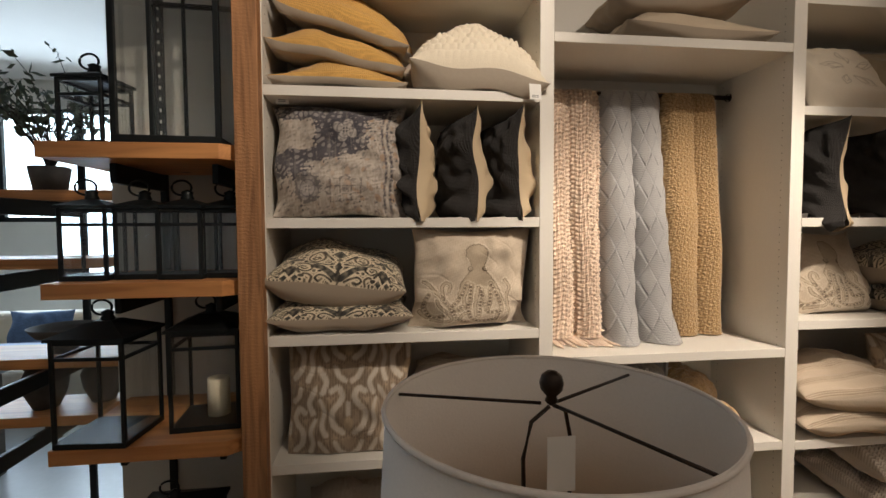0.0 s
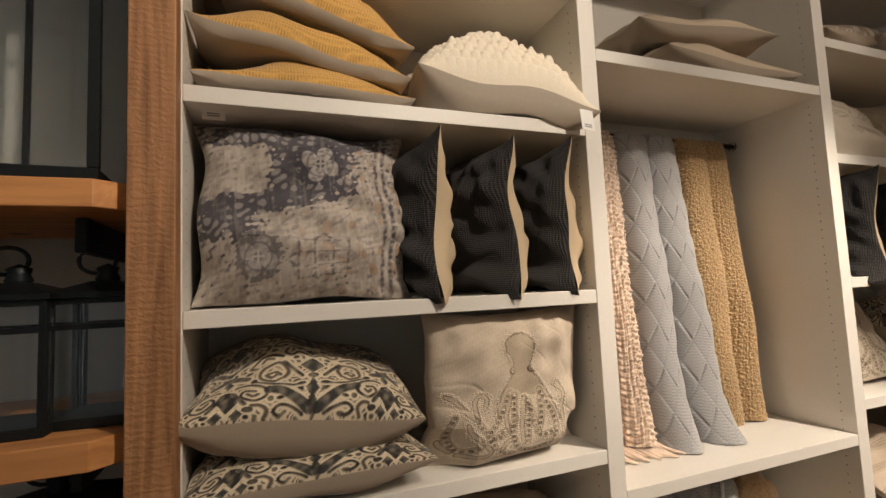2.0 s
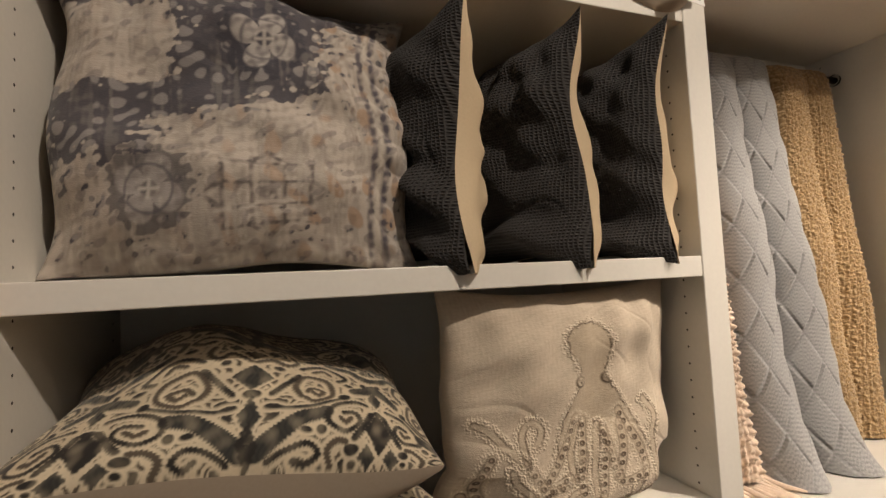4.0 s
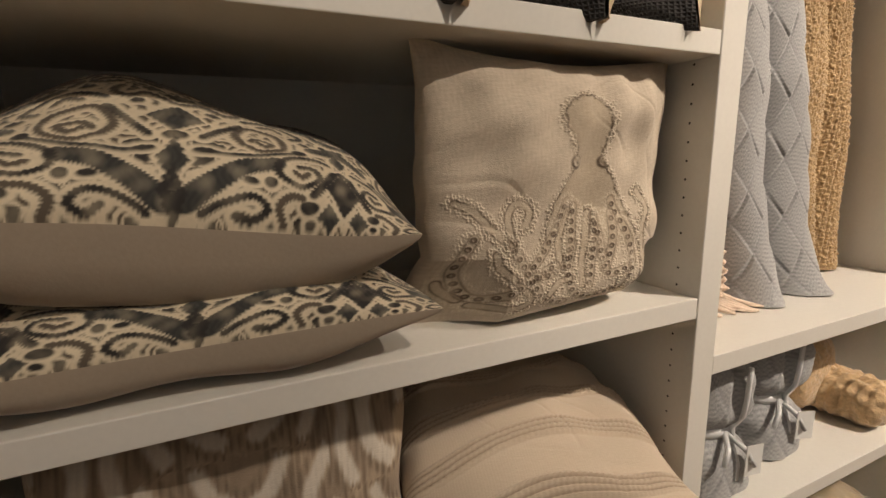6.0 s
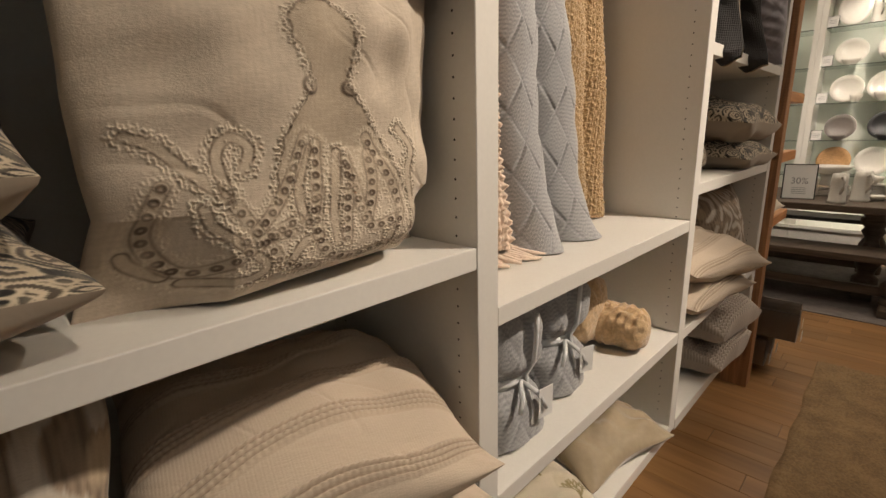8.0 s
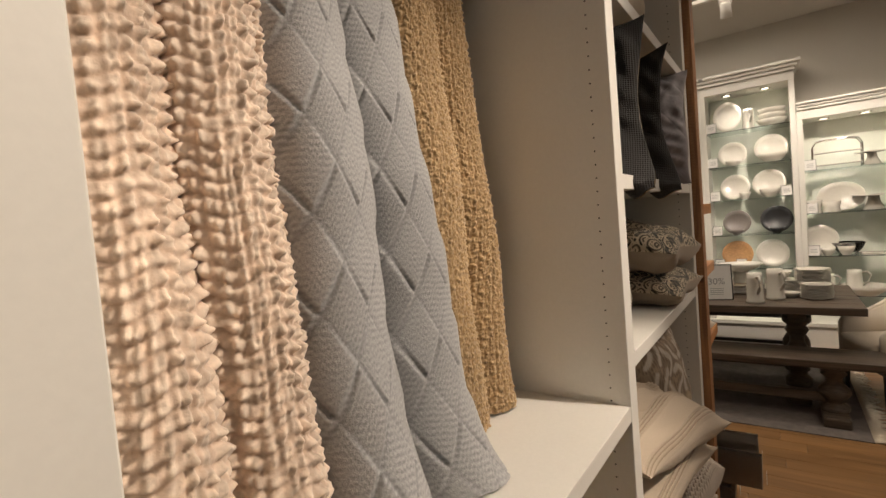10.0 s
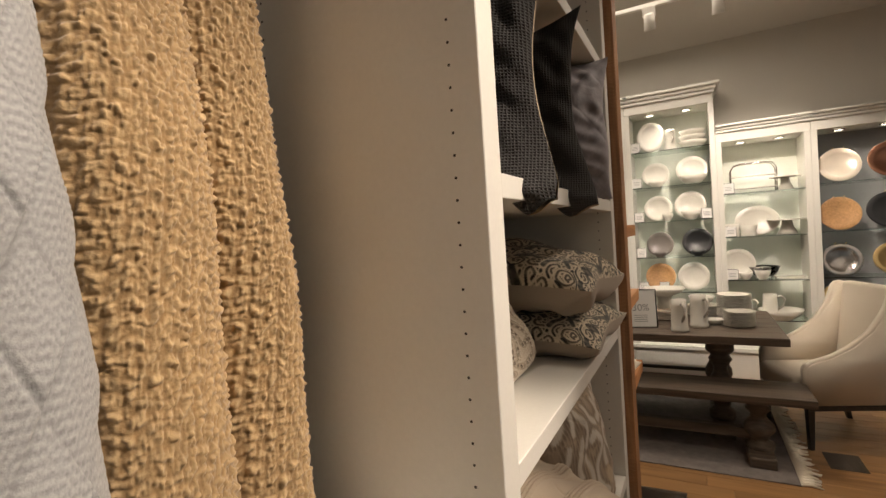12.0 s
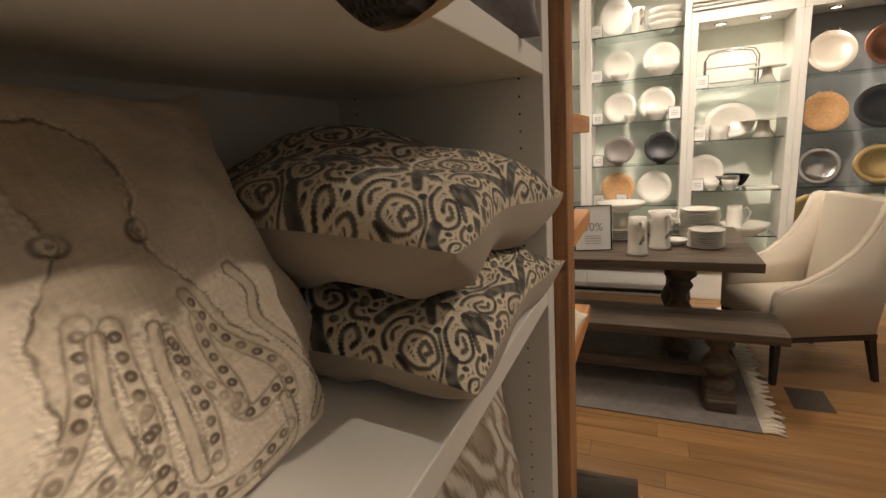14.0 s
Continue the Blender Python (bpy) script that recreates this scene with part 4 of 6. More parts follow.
def throw(label, top, bottom, y_top, y_bot, z_bot, folds, phase, mat, weave, n=170, m=430, swell=0.035, flare=0.0):
    """A throw folded over the rail: a front fall with soft folds, and a plain back fall."""
    z_top = 2.306
    ob = thing("throw_blanket", pose(0, 0, 0), label, "blanket", "throws over the rail")
    s, t = np.meshgrid(np.linspace(0, 1, n), np.linspace(0, 1, m))
    x = (1 - t) * (top[0] + (top[1] - top[0]) * s) + t * (bottom[0] + (bottom[1] - bottom[0]) * s)
    x = x + 0.008 * ripple(s, t, 1.1, 4, int(phase * 10)) * t + flare * np.exp(-(1 - t) * 14) * (s - 0.35)
    amp = swell * (0.35 + 0.65 * t)
    wave = np.abs(np.cos(math.pi * folds * s + phase + 0.25 * np.sin(2.2 * t + phase))) ** 0.6
    y = (1 - t) * y_top + t * y_bot - amp * wave - flare * np.exp(-(1 - t) * 14) * wave
    y = y + 0.055 * (np.abs(2 * s - 1) ** 9) + 0.004 * ripple(s, t * 2, 1.4, 5, 7 + int(phase * 10))
    y = y + (0.37 - y_top) * np.exp(-t * 60)
    z = z_top - (z_top - z_bot) * t
    z = z - 0.025 * np.exp(-t * 40) * wave * 0.2
    W, H = abs(top[1] - top[0]) * (1 + 0.25 * folds), z_top - z_bot
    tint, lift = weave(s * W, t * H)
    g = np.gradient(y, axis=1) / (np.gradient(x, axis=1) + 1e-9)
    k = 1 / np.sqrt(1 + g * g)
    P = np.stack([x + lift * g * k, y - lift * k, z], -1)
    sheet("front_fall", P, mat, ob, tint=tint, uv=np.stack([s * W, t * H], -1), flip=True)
    s, t = np.meshgrid(np.linspace(0, 1, 30), np.linspace(0, 1, 40))
    xb = (1 - t) * (top[0] + (top[1] - top[0]) * s) + t * (bottom[0] + (bottom[1] - bottom[0]) * s)
    yb = 0.385 + 0.012 * t + 0.010 * np.sin(9 * s + phase) * t - 0.012 * np.exp(-t * 25)
    c = np.ones(xb.shape + (3,)) * tint.reshape(-1, 3).mean(0)
    sheet("back_fall", np.stack([xb, yb, z_top - t * (z_top - z_bot) * 0.93], -1), mat, ob, tint=c, uv=np.stack([s, t], -1))
    return ob


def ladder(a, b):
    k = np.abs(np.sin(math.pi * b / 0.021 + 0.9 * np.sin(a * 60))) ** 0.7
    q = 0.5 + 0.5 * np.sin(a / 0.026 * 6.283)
    # tint follows the rib height: hollows painted dark as if shaded, ridges light
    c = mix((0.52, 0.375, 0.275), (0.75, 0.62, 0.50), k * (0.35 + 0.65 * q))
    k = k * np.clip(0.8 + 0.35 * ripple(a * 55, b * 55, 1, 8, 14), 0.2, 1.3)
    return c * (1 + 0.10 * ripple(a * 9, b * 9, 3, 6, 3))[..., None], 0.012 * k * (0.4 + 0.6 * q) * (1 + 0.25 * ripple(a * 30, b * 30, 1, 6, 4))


def diamonds(a, b):
    p, q = a / 0.082 + b / 0.150, a / 0.082 - b / 0.150
    i = np.floor(p) + np.floor(q)
    fp, fq = p % 1, q % 1
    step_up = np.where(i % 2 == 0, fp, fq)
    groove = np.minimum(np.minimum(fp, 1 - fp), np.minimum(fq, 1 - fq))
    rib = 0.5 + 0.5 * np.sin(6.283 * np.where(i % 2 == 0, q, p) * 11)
    # shade in the grooves and between ribs is put into the tint
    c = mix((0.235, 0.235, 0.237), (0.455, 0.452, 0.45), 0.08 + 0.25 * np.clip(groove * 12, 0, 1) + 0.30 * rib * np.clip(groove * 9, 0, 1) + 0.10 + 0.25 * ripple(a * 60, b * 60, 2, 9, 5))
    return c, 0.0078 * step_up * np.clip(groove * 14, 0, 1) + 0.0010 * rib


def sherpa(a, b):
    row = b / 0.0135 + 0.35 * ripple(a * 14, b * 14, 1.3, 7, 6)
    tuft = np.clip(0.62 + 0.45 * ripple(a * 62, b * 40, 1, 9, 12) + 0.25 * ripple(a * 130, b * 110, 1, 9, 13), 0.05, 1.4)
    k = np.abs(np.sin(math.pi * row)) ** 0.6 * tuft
    # brown between the tufts and gold on their tips paint in the pile's shading
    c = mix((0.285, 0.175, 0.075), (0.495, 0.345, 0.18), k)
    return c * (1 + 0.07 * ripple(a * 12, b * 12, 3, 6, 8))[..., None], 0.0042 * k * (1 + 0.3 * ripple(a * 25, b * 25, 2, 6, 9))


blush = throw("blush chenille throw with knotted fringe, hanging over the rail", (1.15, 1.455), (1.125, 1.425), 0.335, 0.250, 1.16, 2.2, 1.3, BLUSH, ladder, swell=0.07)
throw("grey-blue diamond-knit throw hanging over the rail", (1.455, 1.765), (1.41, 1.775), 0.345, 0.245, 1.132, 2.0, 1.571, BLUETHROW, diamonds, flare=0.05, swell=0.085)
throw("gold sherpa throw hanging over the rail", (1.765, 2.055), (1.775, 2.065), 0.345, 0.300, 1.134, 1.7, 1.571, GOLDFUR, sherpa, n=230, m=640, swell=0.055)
g = np.random.RandomState(5)
bm = bmesh.new()
for k in range(44):
    x0 = 1.16 + 0.262 * k / 43
    dx, dy = 0.02 + 0.06 * g.rand() * (k / 43 + 0.3), -0.04 - 0.09 * g.rand()
    pts = [(x0, 0.255 + 0.01 * g.rand(), 1.185), (x0 + dx * 0.3, 0.245 + dy * 0.3, 1.150), (x0 + dx * 0.7, 0.24 + dy * 0.75, 1.139), (x0 + dx + 0.01 * g.rand(), 0.24 + dy, 1.1335)]
    tube(pts, [0.008, 0.0085, 0.007, 0.003], 6, bm)
fr = part("fringe", bm, material("blush_yarn", (0.72, 0.57, 0.45), 0.95, vary=0.15, grain=120, bump=0.6, sheen=0.3), blush, "knotted yarn fringe", True)
fr["kind"] = "stuff"

# ---- tied throws on the lower shelf ----


def bundle(m, seed, height=0.33, r=0.105):
    """A throw folded, stood on end and tied round the middle with a ribbon."""
    ob = thing("rolled_throw", m, "grey-blue knitted throw tied with a satin ribbon, standing on the shelf", "blanket", "tied throws")
    a, t = np.meshgrid(np.linspace(0, 6.283, 150, endpoint=False), np.linspace(0, 1, 130))
    waist = 1 - 0.42 * np.exp(-((t - 0.46) / 0.10) ** 2) - 0.10 * np.clip(t - 0.6, 0, 1)
    cap = np.clip(1 - np.clip((t - 0.80) / 0.20, 0, 1) ** 2.5, 0, 1) ** 0.5 * np.clip(0.90 + t / 0.25, 0, 1)
    gather = 0.045 * np.abs(np.sin(4.5 * a + seed)) * np.exp(-((t - 0.46) / 0.20) ** 2)
    cleft = 1 - 0.22 * np.exp(-((a - 4.9) / 0.16) ** 2) * np.clip((t - 0.5) * 5, 0, 1)
    tint, lift = diamonds(a * r * 1.1, t * height)
    rad = (r * waist * cleft * (1 + 0.05 * ripple(np.cos(a), t * 2, 0.8, 4, seed) - gather) + 0.8 * lift) * cap
    P = np.stack([1.12 * rad * np.cos(a), 0.86 * rad * np.sin(a), t * height], -1)
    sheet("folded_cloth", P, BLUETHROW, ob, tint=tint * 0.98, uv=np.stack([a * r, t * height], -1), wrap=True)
    loop = [(0.076 * math.cos(q), 0.058 * math.sin(q), height * 0.46) for q in np.linspace(0, 6.283, 30)[:-1]]
    bm = tube(loop, 0.006, 6, None, True)
    bmesh.ops.scale(bm, vec=(1, 1, 2.2), space=Matrix.Translation((0, 0, -height * 0.46)), verts=bm.verts)
    part("ribbon", bm, RIBBON, ob, "silvery satin ribbon", True)
    up = [(0.055, -0.075, 0.0 + height * q) for q in np.linspace(0.15, 0.97, 8)]
    up = [(0.035 + 0.01 * q, -0.088 + 0.030 * math.exp(-(9 * (z / height - 0.46)) ** 2), z) for q, (x, y, z) in zip(np.linspace(-0.5, 0.5, 8), up)]
    part("ribbon_tail", tube(up, 0.006, 5), RIBBON, ob, "", True)
    for dx, dz in ((-0.05, -0.045), (0.035, -0.06)):
        part("ribbon_tail", tube([(0.02, -0.058, height * 0.46), (0.02 + dx * 0.6, -0.098, height * 0.46 + dz * 0.4), (0.02 + dx, -0.11, height * 0.46 + dz)], [0.006, 0.007, 0.005], 5), RIBBON, ob, "", True)
    part("tag", slab(0.035, 0.080, -0.105, -0.1035, height * 0.46 - 0.085, height * 0.46 - 0.01, 0), PAPER, ob, "small white price tag")
    return ob


bundle(pose(1.275, 0.14, 0.7225, 0, 0, -10), 3)
bundle(pose(1.545, 0.175, 0.7225, 0, 0, -20), 9)
bundle(pose(1.70, 0.34, 0.7225, 0, 0, 25), 15)
for x, y, z, rz, r, mat, lab in ((1.90, 0.22, 0.795, 12, 0.072, TANFUR, "tan plush throw rolled up on the shelf"), (1.87, 0.36, 0.845, 4, 0.12, TANFUR, "brown plush throw rolled up behind another")):
    ob = thing("rolled_throw", pose(x, y, z, 0, 0, rz), lab, "blanket")
    a, t = np.meshgrid(np.linspace(0, 6.283, 70, endpoint=False), np.linspace(-1, 1, 90))
    rad = r * np.clip(1 - np.abs(t) ** 10, 0, 1) ** 0.5 * (1 - 0.18 * np.exp(-(t / 0.10) ** 2)) * (1 + 0.055 * ripple(np.cos(a) + 0.5 * np.sin(a), t * 3, 2.0, 9, int(x * 100)) + 0.012 * ripple(np.cos(a) * 4, t * 12, 2.0, 9, 5))
    sheet("roll", np.stack([0.02 * t + rad * np.cos(a), 0.20 * t, np.maximum(rad * np.sin(a), -r * 0.985)], -1), mat, ob, uv=np.stack([a, t], -1), wrap=True)
    part("ribbon", tube([(0.86 * r * math.cos(q), 0, 0.86 * r * math.sin(q)) for q in np.linspace(0, 6.283, 24)[:-1]], 0.006, 6, None, True), RIBBON, ob, "pale satin ribbon", True)

# price tags along the shelves
for x, y, z, rz, rx in ((1.005, -0.062, 2.135, 8, -6), (0.055, 0.06, 2.125, 0, -4)):
    ob = thing("price_tag", pose(x, y, z, rx, 0, rz), "small white card price tag on a pillow", "tag")
    part("card", slab(-0.024, 0.024, -0.001, 0.0, 0, 0.06 if x > 0.5 else 0.022, 0), PAPER, ob)
    for k in range(2):
        part("print", slab(-0.014, 0.012, -0.002, -0.0012, 0.008 + 0.006 * k, 0.011 + 0.006 * k, 0), INK, ob)

# ---- floor lamp in front of the shelving ----
LX, LY, LZ = 0.632, -1.262, 1.448
fl = thing("floor_lamp", pose(LX, LY, 0), "floor lamp with a white linen drum shade and bronze finial", "lamp")
shade = part("shade", lathe([(0.214, -0.30), (0.197, 0), (0.1955, 0), (0.2125, -0.30), (0.214, -0.30)], 72, None, (0, 0, LZ)), SHADE, fl, "white linen drum shade", True)
part("trim", tube([(0.198 * math.cos(a), 0.198 * math.sin(a), LZ - 0.003) for a in np.linspace(0, 6.283, 73)[:-1]], 0.0032, 6, None, True), SHADE, shade, "", True)
for a in (2.72, 0.62, -1.05):
    part("spider_arm", tube([(0.012 * math.cos(a), 0.012 * math.sin(a), LZ - 0.004), (0.197 * math.cos(a), 0.197 * math.sin(a), LZ - 0.012)], 0.0021, 6), BRONZE, fl, "", True)
for s in (-1, 1):
    pts = [(0.004 * s, 0, LZ - 0.006), (0.03 * s, 0.004, LZ - 0.02), (0.042 * s, 0.005, LZ - 0.06), (0.04 * s, 0.005, LZ - 0.14), (0.02 * s, 0, LZ - 0.22)]
    part("harp", tube([Matrix.Rotation(0.5, 4, "Z") @ Vector(p) for p in pts], 0.0026, 7), BRONZE, fl, "", True)
part("finial", lathe([(0.003, -0.005), (0.008, 0.0), (0.006, 0.006), (0.013, 0.014), (0.0145, 0.022), (0.012, 0.031), (0.006, 0.036), (0.0, 0.037)], 20, None, (0, 0, LZ)), BRONZE, fl, "bronze ball finial", True)
part("tag", slab(-0.012, 0.022, -0.02, -0.0192, LZ - 0.10, LZ - 0.035, 0), PAPER, fl, "white label with a bar code")
part("pole", lathe([(0.012, 0.02), (0.012, LZ - 0.25), (0.02, LZ - 0.24), (0.02, LZ - 0.17), (0.0, LZ - 0.17)], 16), BRONZE, fl, "", True)
part("base", lathe([(0.0, 0.014), (0.15, 0.014), (0.15, 0.026), (0.14, 0.034), (0.02, 0.042), (0.0, 0.042)], 40), BRONZE, fl, "", True)

# ---- lantern niche ----


def plank(x0, x1, z0, z1, chamfer, y0=-0.05, y1=0.485, left=False):
    """A thick board with one front corner cut off."""
    bm = bmesh.new()
    pts = [(x0, y0), (x1 - chamfer, y0), (x1, y0 + chamfer * 0.85), (x1, y1), (x0, y1)]
    if left:
        pts = [(x0 + chamfer, y0), (x1, y0), (x1, y1), (x0, y1), (x0, y0 + chamfer * 0.85)]
    lo, hi = [bm.verts.new((*p, z0)) for p in pts], [bm.verts.new((*p, z1)) for p in pts]
    bm.faces.new(lo[::-1])
    bm.faces.new(hi)
    for k in range(5):
        bm.faces.new((lo[k], lo[(k + 1) % 5], hi[(k + 1) % 5], hi[k]))
    bmesh.ops.bevel(bm, geom=list(bm.edges), offset=0.002, segments=1, affect="EDGES")
    return bm


def bracket_shelf(bm, label, xs, z, y1=0.485):
    ob = thing("wooden_shelf", pose(0, 0, 0), label, "shelf", "thick pine shelves")
    part("board", bm, SHELFW, ob)
    for x in xs:
        part("bracket", slab(x - 0.012, x + 0.012, 0.08, y1, z - 0.075, z - 0.001, 0.003), IRON, ob, "black steel bracket")
    return ob


for z in (1.955, 1.468, 0.885):
    bracket_shelf(plank(-0.735, -0.092, z - 0.055, z, 0.05), "thick pine shelf with a cut corner on black brackets", (-0.20, -0.56), z - 0.055)
for x in (-0.20, -0.56):
    ob = thing("shelf_standard", pose(x, 0.49, 0), "black slotted wall standard behind the shelves", "bracket")
    part("channel", slab(-0.014, 0.014, -0.015, 0.0095, 0.1, 3.2, 0.002), IRON, ob)
    for k in range(24):
        part("slot", slab(-0.004, 0.004, -0.0165, -0.0152, 1.98 + k * 0.05, 1.995 + k * 0.05, 0), CERAM, ob)


def lantern(m, w, h, d=None, candle=0.0, ring=True, bar=0.0, label="black iron lantern with clear glass panes"):
    """A square glazed lantern: tray, corner posts, rails, panes, hipped roof and carrying ring."""
    d = d or w
    ob = thing("lantern", m, label, "lantern", "lanterns on the pine shelves")
    p = max(0.013, w * 0.055)
    part("tray", slab(-w / 2, w / 2, -d / 2, d / 2, 0, p * 1.5, 0.002), IRON, ob)
    for sx in (-1, 1):
        for sy in (-1, 1):
            x, y = sx * (w - p) / 2, sy * (d - p) / 2
            part("post", slab(x - p / 2, x + p / 2, y - p / 2, y + p / 2, p * 1.5, h, 0.0015), IRON, ob)
    for z in (h - p, h - p * 5):
        for s in (-1, 1):
            part("rail", slab(-w / 2 + p, w / 2 - p, s * (d - p) / 2 - p / 2.4, s * (d - p) / 2 + p / 2.4, z, z + p * 0.9, 0.001), IRON, ob)
            part("rail", slab(s * (w - p) / 2 - p / 2.4, s * (w - p) / 2 + p / 2.4, -d / 2 + p, d / 2 - p, z, z + p * 0.9, 0.001), IRON, ob)
    for s in (-1, 1):
        a = part("pane", slab(-w / 2 + p, w / 2 - p, s * (d - p) / 2 - 0.001, s * (d - p) / 2 + 0.001, p * 1.5, h - p, 0), GLASS, ob)
        b = part("pane", slab(s * (w - p) / 2 - 0.001, s * (w - p) / 2 + 0.001, -d / 2 + p, d / 2 - p, p * 1.5, h - p, 0), GLASS, ob)
        a.visible_shadow = b.visible_shadow = False
    if bar:
        for s in (-1, 1):
            part("glazing_bar", slab(bar - p / 3, bar + p / 3, s * (d - p) / 2 - p / 3, s * (d - p) / 2 + p / 3, p, h, 0.001), IRON, ob)
    bm = bmesh.new()
    e, c, rise = 1.08, 0.28, w * 0.22
    lo = [bm.verts.new((sx * w * e / 2, sy * d * e / 2, h)) for sx, sy in ((-1, -1), (1, -1), (1, 1), (-1, 1))]
    md = [bm.verts.new((sx * w * e / 2, sy * d * e / 2, h + p * 0.8)) for sx, sy in ((-1, -1), (1, -1), (1, 1), (-1, 1))]
    hi = [bm.verts.new((sx * w * c / 2, sy * d * c / 2, h + rise)) for sx, sy in ((-1, -1), (1, -1), (1, 1), (-1, 1))]
    bm.faces.new(lo[::-1])
    bm.faces.new(hi)
    for q, r in ((lo, md), (md, hi)):
        for k in range(4):
            bm.faces.new((q[k], q[(k + 1) % 4], r[(k + 1) % 4], r[k]))
    part("roof", bm, IRON, ob)
    part("knob", lathe([(0.02, 0), (0.024, 0.008), (0.018, 0.02), (0.022, 0.032), (0.0, 0.042)], 14, None, (0, 0, h + rise - 0.003)), IRON, ob, "", True)
    if ring:
        part("ring", tube([(0.036 * math.cos(a) - 0.02, 0.0, h + rise + 0.045 + 0.028 * math.sin(a)) for a in np.linspace(0, 6.283, 21)[:-1]], 0.0045, 7, None, True), IRON, ob, "iron carrying ring", True)
    if candle:
        part("candle", lathe([(0.0, 0.001), (candle, 0.001), (candle, 0.145), (candle * 0.9, 0.15), (0.0, 0.144)], 28, None, (0.02, 0.0, p * 1.5)), WAX, ob, "ivory pillar candle", True)
    return ob


lantern(pose(-0.335, 0.16, 1.956, 0, 0, 3), 0.36, 0.72, 0.36, bar=-0.05, label="tall black iron lantern with clear glass panes")
lantern(pose(-0.63, 0.12, 1.956, 0, 0, -8), 0.17, 0.24)
for k, x in enumerate((-0.645, -0.475, -0.31, -0.165)):
    lantern(pose(x, 0.10 + 0.03 * (k % 2), 1.469, 0, 0, 4 - 3 * k), 0.158, 0.262)
lantern(pose(-0.59, 0.07, 0.886, 0, 0, -4), 0.25, 0.38, 0.25)
lantern(pose(-0.26, 0.17, 0.886, 0, 0, 5), 0.25, 0.38, 0.25, candle=0.042)
lantern(pose(-0.42, 0.17, 0.0, 0, 0, 0), 0.30, 0.50, 0.3, label="large black iron lantern standing on the floor")

# ---- towards the window ----
for x1, z in ((-0.80, 1.845), (-0.93, 1.515), (-0.75, 1.03), (-0.98, 0.745)):
    bracket_shelf(slab(-1.75, x1, 0.66, 0.98, z - 0.05, z, 0.003), "thick pine shelf by the window on black brackets", (-1.2,), z - 0.05, 0.97)
ob = thing("shelf_standard", pose(-1.2, 0.985, 0), "black steel upright carrying pine shelves", "bracket")
part("channel", slab(-0.016, 0.016, -0.012, 0.012, 0.0, 2.4, 0.002), IRON, ob)
TERRA = material("dark_clay", (0.06, 0.055, 0.052), 0.7, vary=0.3, grain=30, bump=0.4)
ob = thing("bowl", pose(-1.20, 0.80, 1.031), "wide black footed bowl on a pine shelf", "bowl")
part("body", lathe([(0.06, 0), (0.055, 0.015), (0.03, 0.05), (0.12, 0.085), (0.155, 0.13), (0.15, 0.132), (0.11, 0.092), (0.0, 0.06)], 30), TERRA, ob, "", True)
for x, y in ((-1.30, 0.80), (-1.07, 0.88)):
    ob = thing("vase", pose(x, y, 0.746), "dark clay jar with two small handles", "vase")
    part("body", lathe([(0.0, 0.0), (0.055, 0.0), (0.09, 0.08), (0.10, 0.15), (0.075, 0.21), (0.06, 0.225), (0.07, 0.245), (0.062, 0.245), (0.05, 0.225), (0.0, 0.1)], 30), TERRA, ob, "", True)
    for s in (-1, 1):
        part("handle", tube([(s * 0.07, 0, 0.235), (s * 0.105, 0, 0.23), (s * 0.11, 0, 0.205), (s * 0.08, 0, 0.19)], 0.007, 7), TERRA, ob, "", True)
LEAF = material("grey_green_leaf", (0.085, 0.11, 0.075), 0.6, vary=0.4, grain=40, bump=0.2)
ob = thing("branches", pose(-1.25, 0.82, 1.846), "tall twiggy leafy branches in a dark pot", "plant")
part("pot", lathe([(0.0, 0.0), (0.07, 0.0), (0.09, 0.12), (0.085, 0.125), (0.0, 0.1)], 24), TERRA, ob, "", True)
g = np.random.RandomState(11)
lv = bmesh.new()
for k in range(26):
    a, q = g.rand() * 6.283, 0.25 + 0.6 * g.rand()
    pts = [Vector((0, 0, 0.1))]
    for j in range(7):
        pts.append(pts[-1] + Vector((0.055 * q * math.cos(a) * (1 + 0.3 * j), 0.055 * q * math.sin(a) * (1 + 0.3 * j), 0.075 - 0.004 * j)))
        a += (g.rand() - 0.5) * 0.7
        for i in range(5 if j > 1 else 0):
            c = pts[-1] + Vector(g.randn(3) * 0.022)
            s = 0.018 + 0.018 * g.rand()
            e1, e2 = Vector(g.randn(3)).normalized() * s, Vector(g.randn(3)).normalized() * s * 0.5
            lv.faces.new([lv.verts.new(c + e1), lv.verts.new(c + e2), lv.verts.new(c - e1), lv.verts.new(c - e2)])
    part("twig", tube(pts, [0.004 - 0.0004 * j for j in range(8)], 5), DARKW, ob, "", True)
part("leaves", lv, LEAF, ob, "small grey-green leaves")["kind"] = "stuff"
sofa = thing("sofa", pose(-3.0, 2.9, 0), "white slipcovered sofa with blue striped pillows by the window", "sofa")
part("seat", slab(-0.9, 0.9, -0.4, 0.4, 0.004, 0.46, 0.04, seg=3), CREAMCHAIR, sofa)
part("back", slab(-0.9, 0.9, 0.25, 0.45, 0.4, 0.85, 0.05, seg=3), CREAMCHAIR, sofa)
cushion("blue and white pillow on the sofa", pose(-2.7, 2.85, 0.70, 70, 0, 10), 0.5, 0.45, 0.15, material("denim", (0.10, 0.16, 0.28), 0.9, vary=0.3), TAUPE, seed=200, n=30, group="sofa pillows")
tb = thing("side_table", pose(-2.6, 1.9, 0), "weathered blue-grey wooden table by the window", "table")
part("tabletop", slab(-0.5, 0.5, -0.35, 0.35, 0.70, 0.76, 0.006), material("blue_grey_paint", (0.20, 0.25, 0.29), 0.6, vary=0.2), tb)
